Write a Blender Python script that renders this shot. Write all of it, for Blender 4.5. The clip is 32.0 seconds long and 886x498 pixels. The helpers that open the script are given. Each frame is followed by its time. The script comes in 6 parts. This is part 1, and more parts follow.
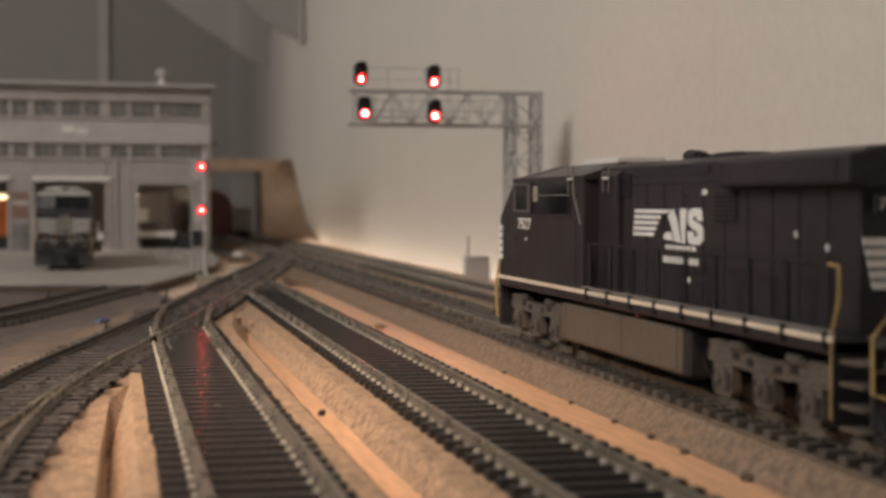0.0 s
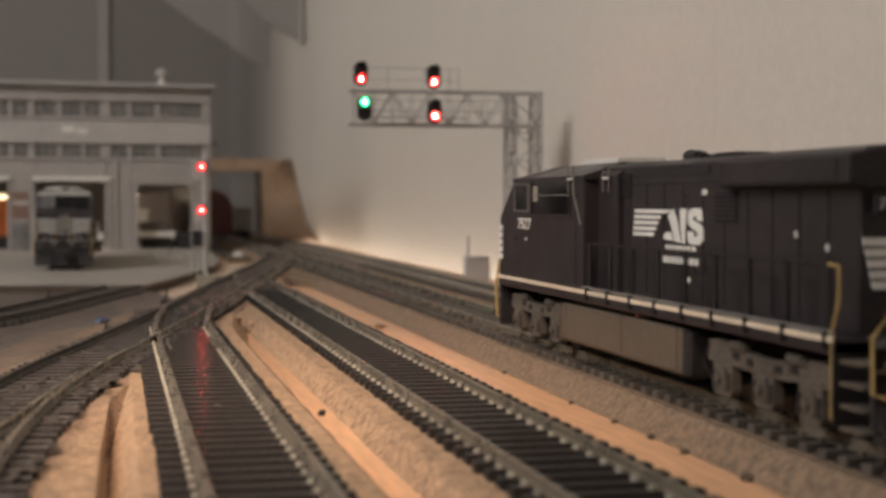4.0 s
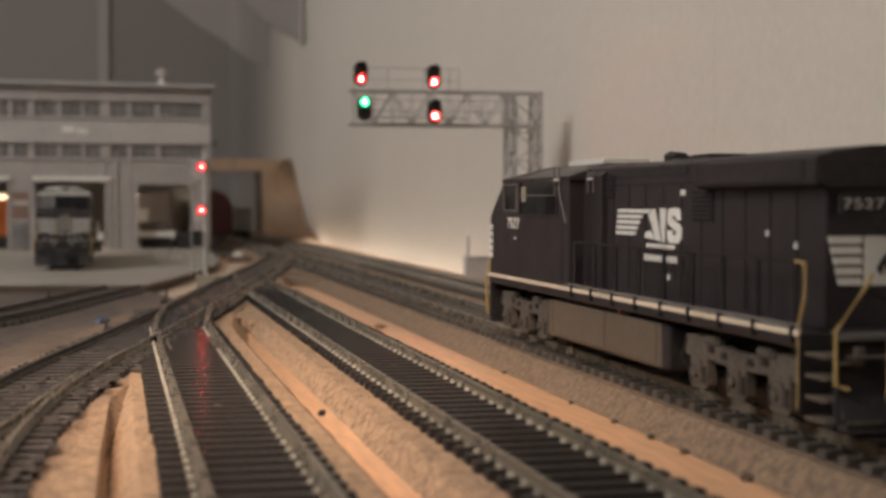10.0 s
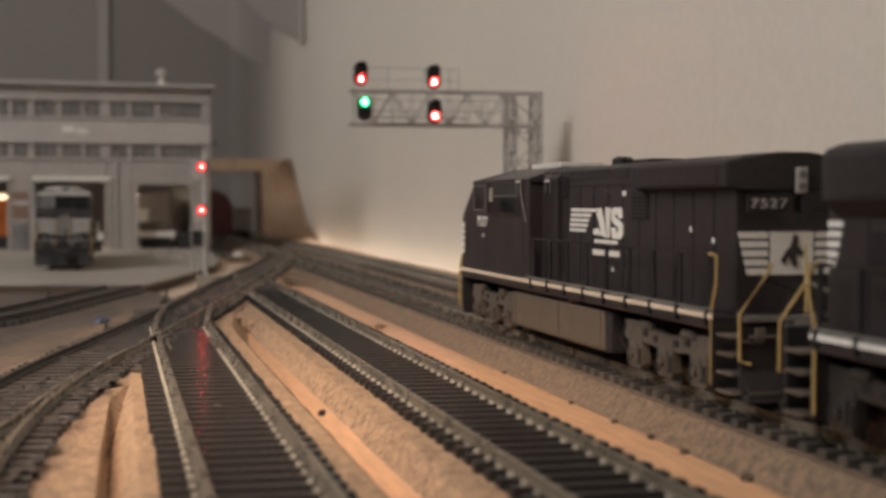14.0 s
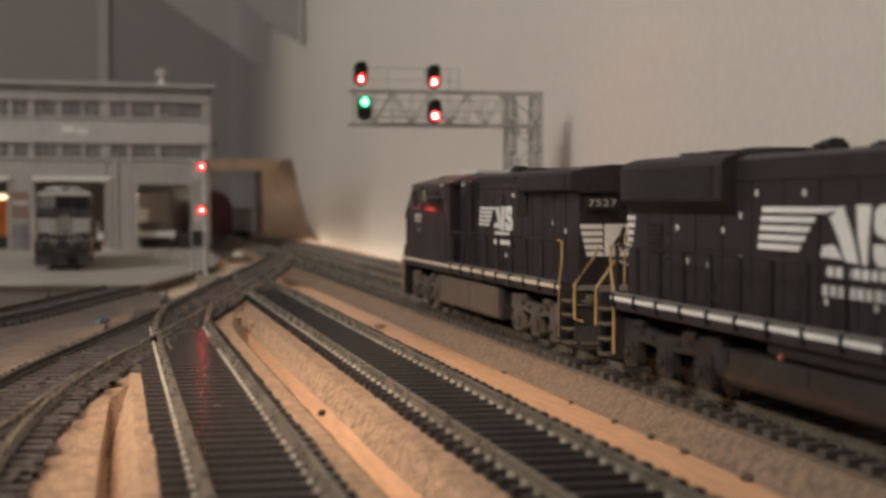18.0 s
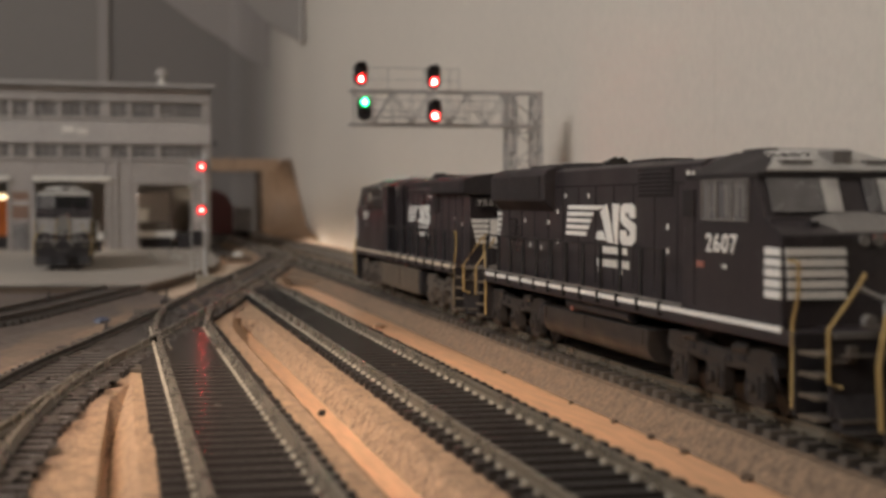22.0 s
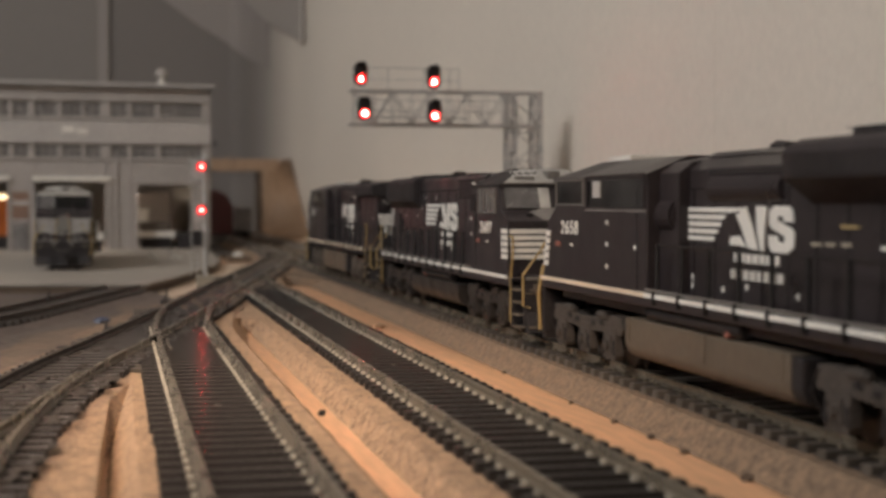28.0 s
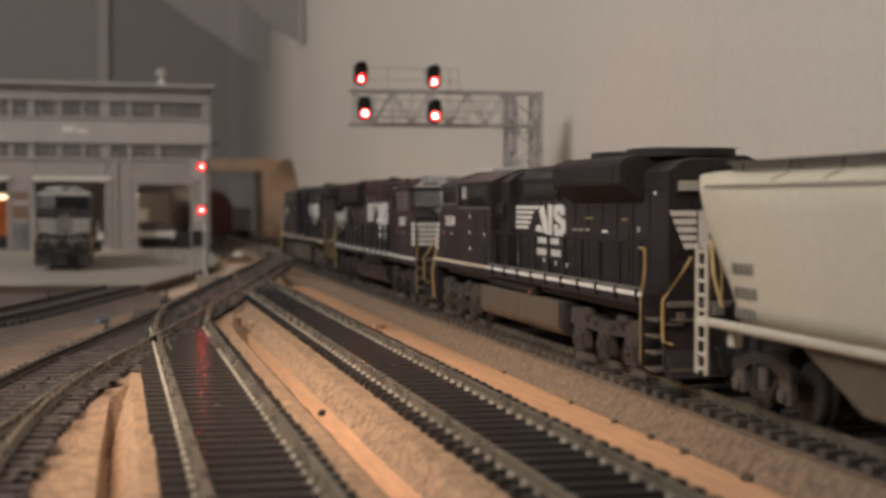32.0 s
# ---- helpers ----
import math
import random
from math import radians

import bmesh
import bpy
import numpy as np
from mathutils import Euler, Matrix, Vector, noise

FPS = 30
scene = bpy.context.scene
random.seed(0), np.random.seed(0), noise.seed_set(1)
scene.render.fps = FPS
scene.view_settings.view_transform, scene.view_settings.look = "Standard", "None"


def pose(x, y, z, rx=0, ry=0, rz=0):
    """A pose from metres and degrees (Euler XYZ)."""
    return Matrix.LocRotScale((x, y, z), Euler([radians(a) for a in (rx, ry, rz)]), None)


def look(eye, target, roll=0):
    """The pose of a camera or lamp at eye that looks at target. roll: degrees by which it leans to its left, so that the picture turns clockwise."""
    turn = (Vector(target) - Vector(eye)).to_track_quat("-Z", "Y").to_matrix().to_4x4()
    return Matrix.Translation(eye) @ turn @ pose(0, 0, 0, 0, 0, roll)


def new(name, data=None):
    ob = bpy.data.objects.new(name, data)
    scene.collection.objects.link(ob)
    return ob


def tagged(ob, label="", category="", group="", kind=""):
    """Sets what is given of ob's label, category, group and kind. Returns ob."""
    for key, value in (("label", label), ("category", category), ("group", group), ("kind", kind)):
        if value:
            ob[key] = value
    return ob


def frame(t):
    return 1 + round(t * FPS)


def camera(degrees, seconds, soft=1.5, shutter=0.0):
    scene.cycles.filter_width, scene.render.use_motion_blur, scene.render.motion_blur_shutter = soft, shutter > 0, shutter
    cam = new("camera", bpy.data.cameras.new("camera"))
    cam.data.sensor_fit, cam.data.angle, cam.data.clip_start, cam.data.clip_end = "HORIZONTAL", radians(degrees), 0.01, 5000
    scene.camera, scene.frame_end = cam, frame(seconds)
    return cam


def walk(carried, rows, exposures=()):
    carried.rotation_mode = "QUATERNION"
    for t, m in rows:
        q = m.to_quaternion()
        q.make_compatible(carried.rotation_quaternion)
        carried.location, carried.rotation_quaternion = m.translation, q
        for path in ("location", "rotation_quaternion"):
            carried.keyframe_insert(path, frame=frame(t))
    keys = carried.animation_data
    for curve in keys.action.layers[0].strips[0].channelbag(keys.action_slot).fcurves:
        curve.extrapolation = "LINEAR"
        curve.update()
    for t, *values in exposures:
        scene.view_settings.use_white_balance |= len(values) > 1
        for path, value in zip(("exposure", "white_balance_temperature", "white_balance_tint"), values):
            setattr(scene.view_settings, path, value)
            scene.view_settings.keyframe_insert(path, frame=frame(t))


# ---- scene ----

# World: y runs along the main line, x to its right, z up; the table top is z = 0, the rail head RAIL.
RAIL = 0.0093
EYE = 0.0495

cam = camera(33.56, 32.0, soft=3.2, shutter=0.5)
cam.data.dof.use_dof, cam.data.dof.focus_distance, cam.data.dof.aperture_fstop = True, 0.40, 26.0
STAND = Matrix.Translation((0, 0, EYE)) @ Euler((radians(90 - 1.84), 0, radians(-12.554)), "XYZ").to_matrix().to_4x4()
walk(cam, [(0.0, STAND), (32.0, STAND)], [(0.0, 0.0), (32.0, 0.0)])

# ---- world and light ----
world = bpy.data.worlds.new("room_air")
world.use_nodes = True
world.node_tree.nodes["Background"].inputs[0].default_value = (0.9, 0.8, 0.7, 1)
world.node_tree.nodes["Background"].inputs[1].default_value = 0.02
scene.world = world


def area_lamp(name, eye, target, size, size_y, watts, colour):
    data = bpy.data.lights.new(name, "AREA")
    data.shape, data.size, data.size_y, data.energy, data.color = "RECTANGLE", size, size_y, watts, colour
    ob = new(name, data)
    ob.matrix_world = look(eye, target)
    return ob


area_lamp("ceiling_lamp_light", (-1.3, 0.05, 1.35), (0.25, 2.0, 0.3), 1.0, 1.0, 44.5, (0.985, 0.975, 0.98))
# unseen warm fill lamp, added to brighten the foreground tracks
area_lamp("foreground_fill_light", (-0.26, -0.30, 0.6), (-0.002, 0.345, 0), 0.08, 0.08, 0.143, (1.0, 0.76, 0.57)).data.spread = radians(18.6)
area_lamp("gap_strip_light", (0.2345, 1.47, -0.010), (0.252, 1.47, 0.006), 1.2, 0.004, 0.118, (1.0, 0.86, 0.70))


# ---- materials ----
def mat(name, colour, rough=0.6, metal=0.0, vary=0.25, grain=900.0, blotch=60.0, bump=0.15, spec=0.5, emit=None, power=0.0, rand=0.0, stretch=None):
    """A surface with grain and blotches of its colour at two scales (per metre), and relief."""
    m = bpy.data.materials.new(name)
    m.use_nodes = True
    nt = m.node_tree
    b = nt.nodes["Principled BSDF"]
    L = nt.links.new
    tc = nt.nodes.new("ShaderNodeTexCoord")
    src = tc.outputs["Object"]
    if stretch:
        mp = nt.nodes.new("ShaderNodeMapping")
        mp.inputs["Scale"].default_value = stretch
        L(src, mp.inputs["Vector"])
        src = mp.outputs["Vector"]
    n1, n2 = nt.nodes.new("ShaderNodeTexNoise"), nt.nodes.new("ShaderNodeTexNoise")
    n1.inputs["Scale"].default_value, n2.inputs["Scale"].default_value = grain, blotch
    n1.inputs["Detail"].default_value, n2.inputs["Detail"].default_value = 3, 4
    L(src, n1.inputs["Vector"]), L(src, n2.inputs["Vector"])
    add = nt.nodes.new("ShaderNodeMath")
    add.operation = "ADD"
    L(n1.outputs["Fac"], add.inputs[0]), L(n2.outputs["Fac"], add.inputs[1])
    last = add.outputs[0]
    if rand:
        oi = nt.nodes.new("ShaderNodeObjectInfo")
        mr = nt.nodes.new("ShaderNodeMath")
        mr.operation = "MULTIPLY_ADD"
        mr.inputs[1].default_value = rand
        L(oi.outputs["Random"], mr.inputs[0]), L(last, mr.inputs[2])
        last = mr.outputs[0]
    rng = nt.nodes.new("ShaderNodeMapRange")
    rng.inputs["From Min"].default_value, rng.inputs["From Max"].default_value = 0.65, 1.35 + rand
    rng.inputs["To Min"].default_value, rng.inputs["To Max"].default_value = 1 - vary, 1 + vary
    L(last, rng.inputs["Value"])
    mul = nt.nodes.new("ShaderNodeVectorMath")
    mul.operation = "SCALE"
    mul.inputs[0].default_value = colour
    L(rng.outputs[0], mul.inputs["Scale"])
    L(mul.outputs[0], b.inputs["Base Color"])
    rr = nt.nodes.new("ShaderNodeMapRange")
    rr.inputs["From Min"].default_value, rr.inputs["From Max"].default_value = 0.3, 0.7
    rr.inputs["To Min"].default_value, rr.inputs["To Max"].default_value = max(0.03, rough - 0.12), min(1, rough + 0.12)
    L(n2.outputs["Fac"], rr.inputs["Value"]), L(rr.outputs[0], b.inputs["Roughness"])
    b.inputs["Metallic"].default_value = metal
    b.inputs["Specular IOR Level"].default_value = spec
    if bump:
        bp = nt.nodes.new("ShaderNodeBump")
        bp.inputs["Strength"].default_value, bp.inputs["Distance"].default_value = bump, 0.4 / grain
        L(n1.outputs["Fac"], bp.inputs["Height"]), L(bp.outputs[0], b.inputs["Normal"])
    if emit:
        b.inputs["Emission Color"].default_value = (*emit, 1)
        b.inputs["Emission Strength"].default_value = power
    return m


def painted_falloff(name, one, two, y0, y1):
    """Wall colour graded along y from one tone to another: painted light falloff."""
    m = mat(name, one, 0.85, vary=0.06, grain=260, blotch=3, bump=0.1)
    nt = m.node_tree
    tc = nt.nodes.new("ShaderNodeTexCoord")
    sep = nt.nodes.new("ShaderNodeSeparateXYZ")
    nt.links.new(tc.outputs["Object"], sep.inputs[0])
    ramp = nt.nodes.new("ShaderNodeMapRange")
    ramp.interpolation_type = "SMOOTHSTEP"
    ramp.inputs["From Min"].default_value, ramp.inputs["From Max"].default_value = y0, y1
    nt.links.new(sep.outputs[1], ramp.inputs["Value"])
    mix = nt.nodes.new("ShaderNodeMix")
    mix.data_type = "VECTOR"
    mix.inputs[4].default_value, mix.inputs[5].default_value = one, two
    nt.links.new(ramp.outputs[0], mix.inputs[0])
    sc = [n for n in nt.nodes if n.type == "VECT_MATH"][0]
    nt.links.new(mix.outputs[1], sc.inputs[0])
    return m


M = dict(
    ply=mat("plywood", (0.70, 0.40, 0.22), 0.4, vary=0.25, grain=500, blotch=25, bump=0.2, stretch=(1, 0.12, 1)),
    cork=mat("cork", (0.335, 0.215, 0.13), 0.9, vary=0.8, grain=1300, blotch=480, bump=0.45),
    tie=mat("tie_plastic", (0.036, 0.029, 0.025), 0.1, vary=0.35, grain=1500, blotch=120, bump=0.1, spec=0.15, rand=0.5, stretch=(0.3, 1, 1)),
    # ladder cork, darkened because less lamp light reaches it
    cork3=mat("dimmed_cork", (0.275, 0.178, 0.112), 0.9, vary=0.8, grain=1300, blotch=480, bump=0.45),
    # duller main-line cork, darkened further to paint the dim light there
    cork2=mat("dull_dimmed_cork", (0.2, 0.134, 0.085), 0.9, vary=0.6, grain=1300, blotch=460, bump=0.45),
    tie4=mat("black_gloss_tie", (0.0185, 0.0152, 0.014), 0.33, vary=0.35, grain=1500, blotch=120, bump=0.1, spec=0.08, rand=0.5, stretch=(0.3, 1, 1)),
    # dark tie-side colour that paints the shade below the tie tops
    tieside=mat("shaded_tie_side", (0.026, 0.0215, 0.019), 0.6, vary=0.3, grain=1200, blotch=150, bump=0.1, spec=0.2),
    tie2=mat("dusty_tie", (0.093, 0.076, 0.061), 0.5, vary=0.4, grain=1500, blotch=160, bump=0.3, rand=0.6, stretch=(0.3, 1, 1)),
    tie5=mat("dirt_brown_tie", (0.062, 0.049, 0.039), 0.7, vary=0.5, grain=900, blotch=160, bump=0.3, rand=0.5),
    tie3=mat("grey_dusted_tie", (0.068, 0.06, 0.056), 0.4, vary=0.75, grain=700, blotch=130, bump=0.3, rand=0.7, stretch=(0.5, 1, 1)),
    spike=mat("spike_metal", (0.56, 0.515, 0.43), 0.35, vary=0.3, metal=0.15),
    rail=mat("tarnished_rail", (0.21, 0.175, 0.13), 0.28, metal=0.45, vary=0.3, grain=700, blotch=80),
    rail3=mat("dusty_rail", (0.36, 0.30, 0.232), 0.4, metal=0.15, vary=0.3, grain=700, blotch=80),
    # darkened rail: shade on the ladder's left rail is put into its colour
    rail2=mat("darkened_rail", (0.062, 0.05, 0.04), 0.5, metal=0.2, vary=0.4, grain=700, blotch=80),
    # the dim end of the room is painted in: cove colour darkens to taupe
    fade=painted_falloff("cove_shade_fade", (0.74, 0.67, 0.575), (0.2, 0.178, 0.161), 2.04, 2.42),
    # wall colour lightens with y to paint stronger light at the far end
    farlight=painted_falloff("far_light_fade", (0.62, 0.56, 0.48), (0.74, 0.67, 0.575), 0.9, 1.92),
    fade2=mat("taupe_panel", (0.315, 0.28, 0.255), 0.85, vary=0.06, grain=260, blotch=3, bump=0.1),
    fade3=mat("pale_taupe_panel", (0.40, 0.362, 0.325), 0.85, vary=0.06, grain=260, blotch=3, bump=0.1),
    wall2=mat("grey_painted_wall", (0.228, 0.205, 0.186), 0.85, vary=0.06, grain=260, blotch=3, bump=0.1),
    # pale paint of the unseen walls, to bounce more light
    room=mat("bounce_wall_paint", (0.78, 0.74, 0.68), 0.85, vary=0.05, grain=260, blotch=3, bump=0.1),
    ceil=mat("ceiling_paint", (0.8, 0.77, 0.72), 0.9, vary=0.05, grain=200, blotch=3),
    carpet=mat("floor_carpet", (0.26, 0.22, 0.19), 0.95, vary=0.3, grain=150, blotch=6),
    wood=mat("bare_timber", (0.33, 0.213, 0.132), 0.6, vary=0.28, grain=220, blotch=18, bump=0.25, stretch=(1, 1, 0.15)),
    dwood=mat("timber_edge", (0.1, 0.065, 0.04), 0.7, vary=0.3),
    concrete=mat("grey_concrete", (0.285, 0.250, 0.212), 0.85, vary=0.18, grain=600, blotch=22, bump=0.3),
    shop=mat("grey_siding", (0.325, 0.29, 0.264), 0.8, vary=0.14, grain=300, blotch=25),
    shoplt=mat("pale_siding", (0.40, 0.365, 0.335), 0.8, vary=0.14, grain=300, blotch=25),
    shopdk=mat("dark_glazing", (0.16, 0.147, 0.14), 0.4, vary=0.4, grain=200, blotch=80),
    pale=mat("pale_trim", (0.62, 0.58, 0.52), 0.7, vary=0.12),
    black=mat("black_enamel", (0.0305, 0.0242, 0.0252), 0.38, spec=0.38, vary=0.3, grain=800, blotch=40, bump=0.06),
    matte=mat("matte_black_housing", (0.034, 0.0275, 0.0275), 0.7, spec=0.25, vary=0.3, grain=700, blotch=50, bump=0.1),
    dust2=mat("dark_dusty_truck", (0.056, 0.045, 0.037), 0.7, vary=0.4, grain=900, blotch=120, bump=0.3),
    soot=mat("sooty_black", (0.0265, 0.0222, 0.0218), 0.7, spec=0.3, vary=0.4, grain=900, blotch=60, bump=0.2),
    white=mat("white_lettering", (0.72, 0.69, 0.63), 0.55, vary=0.1),
    cream=mat("cream_stripe", (0.68, 0.56, 0.42), 0.5, vary=0.15),
    gold=mat("yellow_grab_iron", (0.40, 0.27, 0.10), 0.5, vary=0.2),
    tan=mat("dusty_tank", (0.118, 0.091, 0.064), 0.6, vary=0.15, grain=400, blotch=45),
    dust=mat("dusty_truck", (0.098, 0.078, 0.06), 0.75, vary=0.4, grain=900, blotch=120, bump=0.3),
    grime=mat("oily_grime", (0.03, 0.0245, 0.021), 0.45, vary=0.35, grain=700, blotch=70, bump=0.15),
    frame=mat("dull_window_frame", (0.16, 0.145, 0.13), 0.5, vary=0.2),
    yellow=mat("yellow_warning_label", (0.36, 0.26, 0.12), 0.5, vary=0.15),
    rod=mat("black_rod", (0.011, 0.0095, 0.0095), 0.5, vary=0.2),
    sill=mat("pale_tan_sill", (0.5, 0.455, 0.37), 0.5, vary=0.12),
    hoptext=mat("dim_stencil", (0.2, 0.177, 0.145), 0.6, vary=0.25),
    wheel=mat("wheel_steel", (0.05, 0.042, 0.037), 0.55, metal=0.3, vary=0.3),
    grey=mat("silver_grey", (0.4, 0.38, 0.35), 0.5, vary=0.2),
    steel=mat("grey_painted_steel", (0.4, 0.37, 0.34), 0.6, vary=0.2),
    redmark=mat("red_placard", (0.34, 0.13, 0.095), 0.5, vary=0.15),
    orange=mat("orange_enamel", (0.6, 0.16, 0.03), 0.45, vary=0.15),
    maroon=mat("maroon_enamel", (0.075, 0.016, 0.016), 0.5, vary=0.25),
    hop=mat("hopper_tan", (0.585, 0.525, 0.405), 0.5, vary=0.06, grain=400, blotch=30),
    ground=mat("painted_ground", (0.112, 0.085, 0.068), 0.8, vary=0.5, grain=300, blotch=22, bump=0.3),
    clod=mat("dark_grit_and_ground", (0.05, 0.04, 0.033), 0.85, vary=0.5, grain=900, blotch=90, bump=0.3),
    strip=mat("pale_dirt", (0.50, 0.375, 0.27), 0.9, vary=0.25, grain=400, blotch=60, bump=0.3),
    rust=mat("rusty_boarding", (0.2, 0.12, 0.085), 0.7, vary=0.25),
    beam=mat("gantry_red_lens", (0.4, 0.02, 0.02), 0.3, emit=(1.0, 0.06, 0.05), power=620.0),
    earth2=mat("brown_earth", (0.15, 0.107, 0.075), 0.85, vary=0.45, grain=300, blotch=40, bump=0.3),
    dustbed=mat("pale_far_bed", (0.27, 0.215, 0.175), 0.85, vary=0.4, grain=350, blotch=60, bump=0.3),
    earth=mat("tan_earth", (0.215, 0.146, 0.096), 0.85, vary=0.4, grain=350, blotch=60, bump=0.3),
    chip=mat("bluish_chip", (0.085, 0.095, 0.14), 0.4, vary=0.4),
    pane=mat("dark_pane", (0.008, 0.008, 0.009), 0.12, vary=0.3, bump=0),
    pane2=mat("grey_pane", (0.035, 0.033, 0.032), 0.2, spec=0.2, vary=0.3, grain=200, blotch=120, bump=0),
    # two lighter panes: reflections on the glass are put into their colour
    pane3=mat("dim_reflection_pane", (0.115, 0.107, 0.103), 0.25, vary=0.3, grain=200, blotch=120, bump=0),
    reflect_pane=mat("painted_reflection_pane", (0.40, 0.375, 0.34), 0.2, vary=0.4, grain=200, blotch=140, bump=0),
    silver=mat("lit_brow_grey", (0.34, 0.32, 0.29), 0.42, metal=0.2, vary=0.2),
    faded=mat("faded_lettering", (0.3, 0.26, 0.2), 0.6, vary=0.2),
    red=mat("red_lit_lens", (0.4, 0.02, 0.02), 0.3, emit=(1.0, 0.06, 0.05), power=95.0),
    # weakly glowing rings stand in for the halo round lit lenses
    rim=mat("red_halo_ring", (0.3, 0.01, 0.01), 0.4, emit=(1.0, 0.02, 0.025), power=2.4),
    green=mat("green_lit_lens", (0.02, 0.3, 0.1), 0.3, emit=(0.03, 1.0, 0.3), power=330.0),
    green_halo=mat("green_halo_ring", (0.02, 0.3, 0.1), 0.4, emit=(0.01, 0.9, 0.22), power=1.2),
    tube=mat("hidden_shop_tube", (0.8, 0.75, 0.65), 0.4, emit=(1.0, 0.86, 0.72), power=330.0),
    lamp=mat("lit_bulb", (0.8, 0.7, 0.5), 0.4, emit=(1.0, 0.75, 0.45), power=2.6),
)


# ---- mesh helpers ----
def bx(x0, x1, y0, y1, z0, z1, bev=0.0):
    bm = bmesh.new()
    v = [bm.verts.new((x, y, z)) for x in (x0, x1) for y in (y0, y1) for z in (z0, z1)]
    for f in ((0, 1, 3, 2), (4, 6, 7, 5), (0, 4, 5, 1), (2, 3, 7, 6), (0, 2, 6, 4), (1, 5, 7, 3)):
        bm.faces.new([v[i] for i in f])
    if bev:
        bmesh.ops.bevel(bm, geom=list(bm.edges), offset=bev, segments=2, profile=0.6, affect="EDGES")
    bmesh.ops.recalc_face_normals(bm, faces=list(bm.faces))
    return bm


def prism(outline, a, b, axis="x", bev=0.0):
    """An outline of two coordinates drawn out from a to b: along x it is (y, z), along y (x, z), along z (x, y)."""
    bm = bmesh.new()
    place = {"x": lambda p, c: (c, p[0], p[1]), "y": lambda p, c: (p[0], c, p[1]), "z": lambda p, c: (p[0], p[1], c)}[axis]
    lo = [bm.verts.new(place(p, a)) for p in outline]
    hi = [bm.verts.new(place(p, b)) for p in outline]
    n = len(outline)
    bm.faces.new(lo), bm.faces.new(hi)
    for i in range(n):
        bm.faces.new((lo[i], lo[(i + 1) % n], hi[(i + 1) % n], hi[i]))
    bmesh.ops.recalc_face_normals(bm, faces=list(bm.faces))
    if bev:
        bmesh.ops.bevel(bm, geom=list(bm.edges), offset=bev, segments=2, profile=0.6, affect="EDGES")
        bmesh.ops.recalc_face_normals(bm, faces=list(bm.faces))
    return bm


def cyl(p, r, length, axis="y", n=20, r2=None, bev=0.0):
    """A round bar that starts at p and runs along the axis."""
    bm = bmesh.new()
    bmesh.ops.create_cone(bm, cap_ends=True, segments=n, radius1=r, radius2=r if r2 is None else r2, depth=length)
    if bev:
        bmesh.ops.bevel(bm, geom=[e for e in bm.edges if len(e.link_faces) == 2 and e.calc_face_angle(0) > 1], offset=bev, segments=2, affect="EDGES")
    turn = {"z": Matrix(), "y": Matrix.Rotation(-math.pi / 2, 4, "X"), "x": Matrix.Rotation(math.pi / 2, 4, "Y")}[axis]
    bm.transform(Matrix.Translation(p) @ turn @ Matrix.Translation((0, 0, length / 2)))
    return bm


def tube(points, r, n=6):
    bm = bmesh.new()
    pts = [Vector(p) for p in points]
    rings = []
    for i, p in enumerate(pts):
        d = (pts[min(i + 1, len(pts) - 1)] - pts[max(i - 1, 0)]).normalized()
        u = d.cross(Vector((0, 0, 1)) if abs(d.z) < 0.9 else Vector((1, 0, 0))).normalized()
        w = d.cross(u)
        rings.append([bm.verts.new(p + r * (u * math.cos(k * 2 * math.pi / n) + w * math.sin(k * 2 * math.pi / n))) for k in range(n)])
    for a, b in zip(rings, rings[1:]):
        for k in range(n):
            bm.faces.new((a[k], a[(k + 1) % n], b[(k + 1) % n], b[k]))
    bm.faces.new(rings[0]), bm.faces.new(rings[-1])
    bmesh.ops.recalc_face_normals(bm, faces=list(bm.faces))
    return bm


def merge(*bms):
    out = bmesh.new()
    for b in bms:
        me = bpy.data.meshes.new("tmp")
        b.to_mesh(me)
        out.from_mesh(me)
        bpy.data.meshes.remove(me)
        b.free()
    return out


def mesh_of(name, bm, material, smooth=False):
    me = bpy.data.meshes.new(name)
    bm.to_mesh(me)
    bm.free()
    me.materials.append(material)
    if smooth:
        me.polygons.foreach_set("use_smooth", [True] * len(me.polygons))
    return me


def part(name, bm, material, parent, label="", smooth=False):
    ob = new(name, mesh_of(name, bm, material, smooth))
    ob.parent = parent
    if label:
        tagged(ob, label)
    return ob


def thing(name, label, category, at=None, group="", kind=""):
    ob = new(name)
    ob.empty_display_size = 0.01
    if at is not None:
        ob.matrix_basis = at
    return tagged(ob, label, category, group, kind)


def solid(name, bm, material, label, category="", kind="", group="", smooth=False):
    return tagged(new(name, mesh_of(name, bm, material, smooth)), label, category, group, kind)


def lettering(name, text, size, material, parent, place, label=""):
    """Raised characters in the built-in font, on the pose place."""
    cu = bpy.data.curves.new(name, "FONT")
    cu.body, cu.size, cu.extrude, cu.align_x, cu.align_y = text, size, 0.00012, "CENTER", "CENTER"
    cu.offset = size * 0.012
    cu.space_character = 1.15
    tmp = bpy.data.objects.new("tmp", cu)
    scene.collection.objects.link(tmp)
    bpy.context.view_layer.update()
    me = bpy.data.meshes.new_from_object(tmp.evaluated_get(bpy.context.evaluated_depsgraph_get()))
    bpy.data.objects.remove(tmp)
    bpy.data.curves.remove(cu)
    me.name = name
    me.materials.clear()
    me.materials.append(material)
    me.transform(place @ Matrix.Diagonal((1.36, 1, 1, 1)))
    ob = new(name, me)
    ob.parent = parent
    if label:
        tagged(ob, label)
    return ob


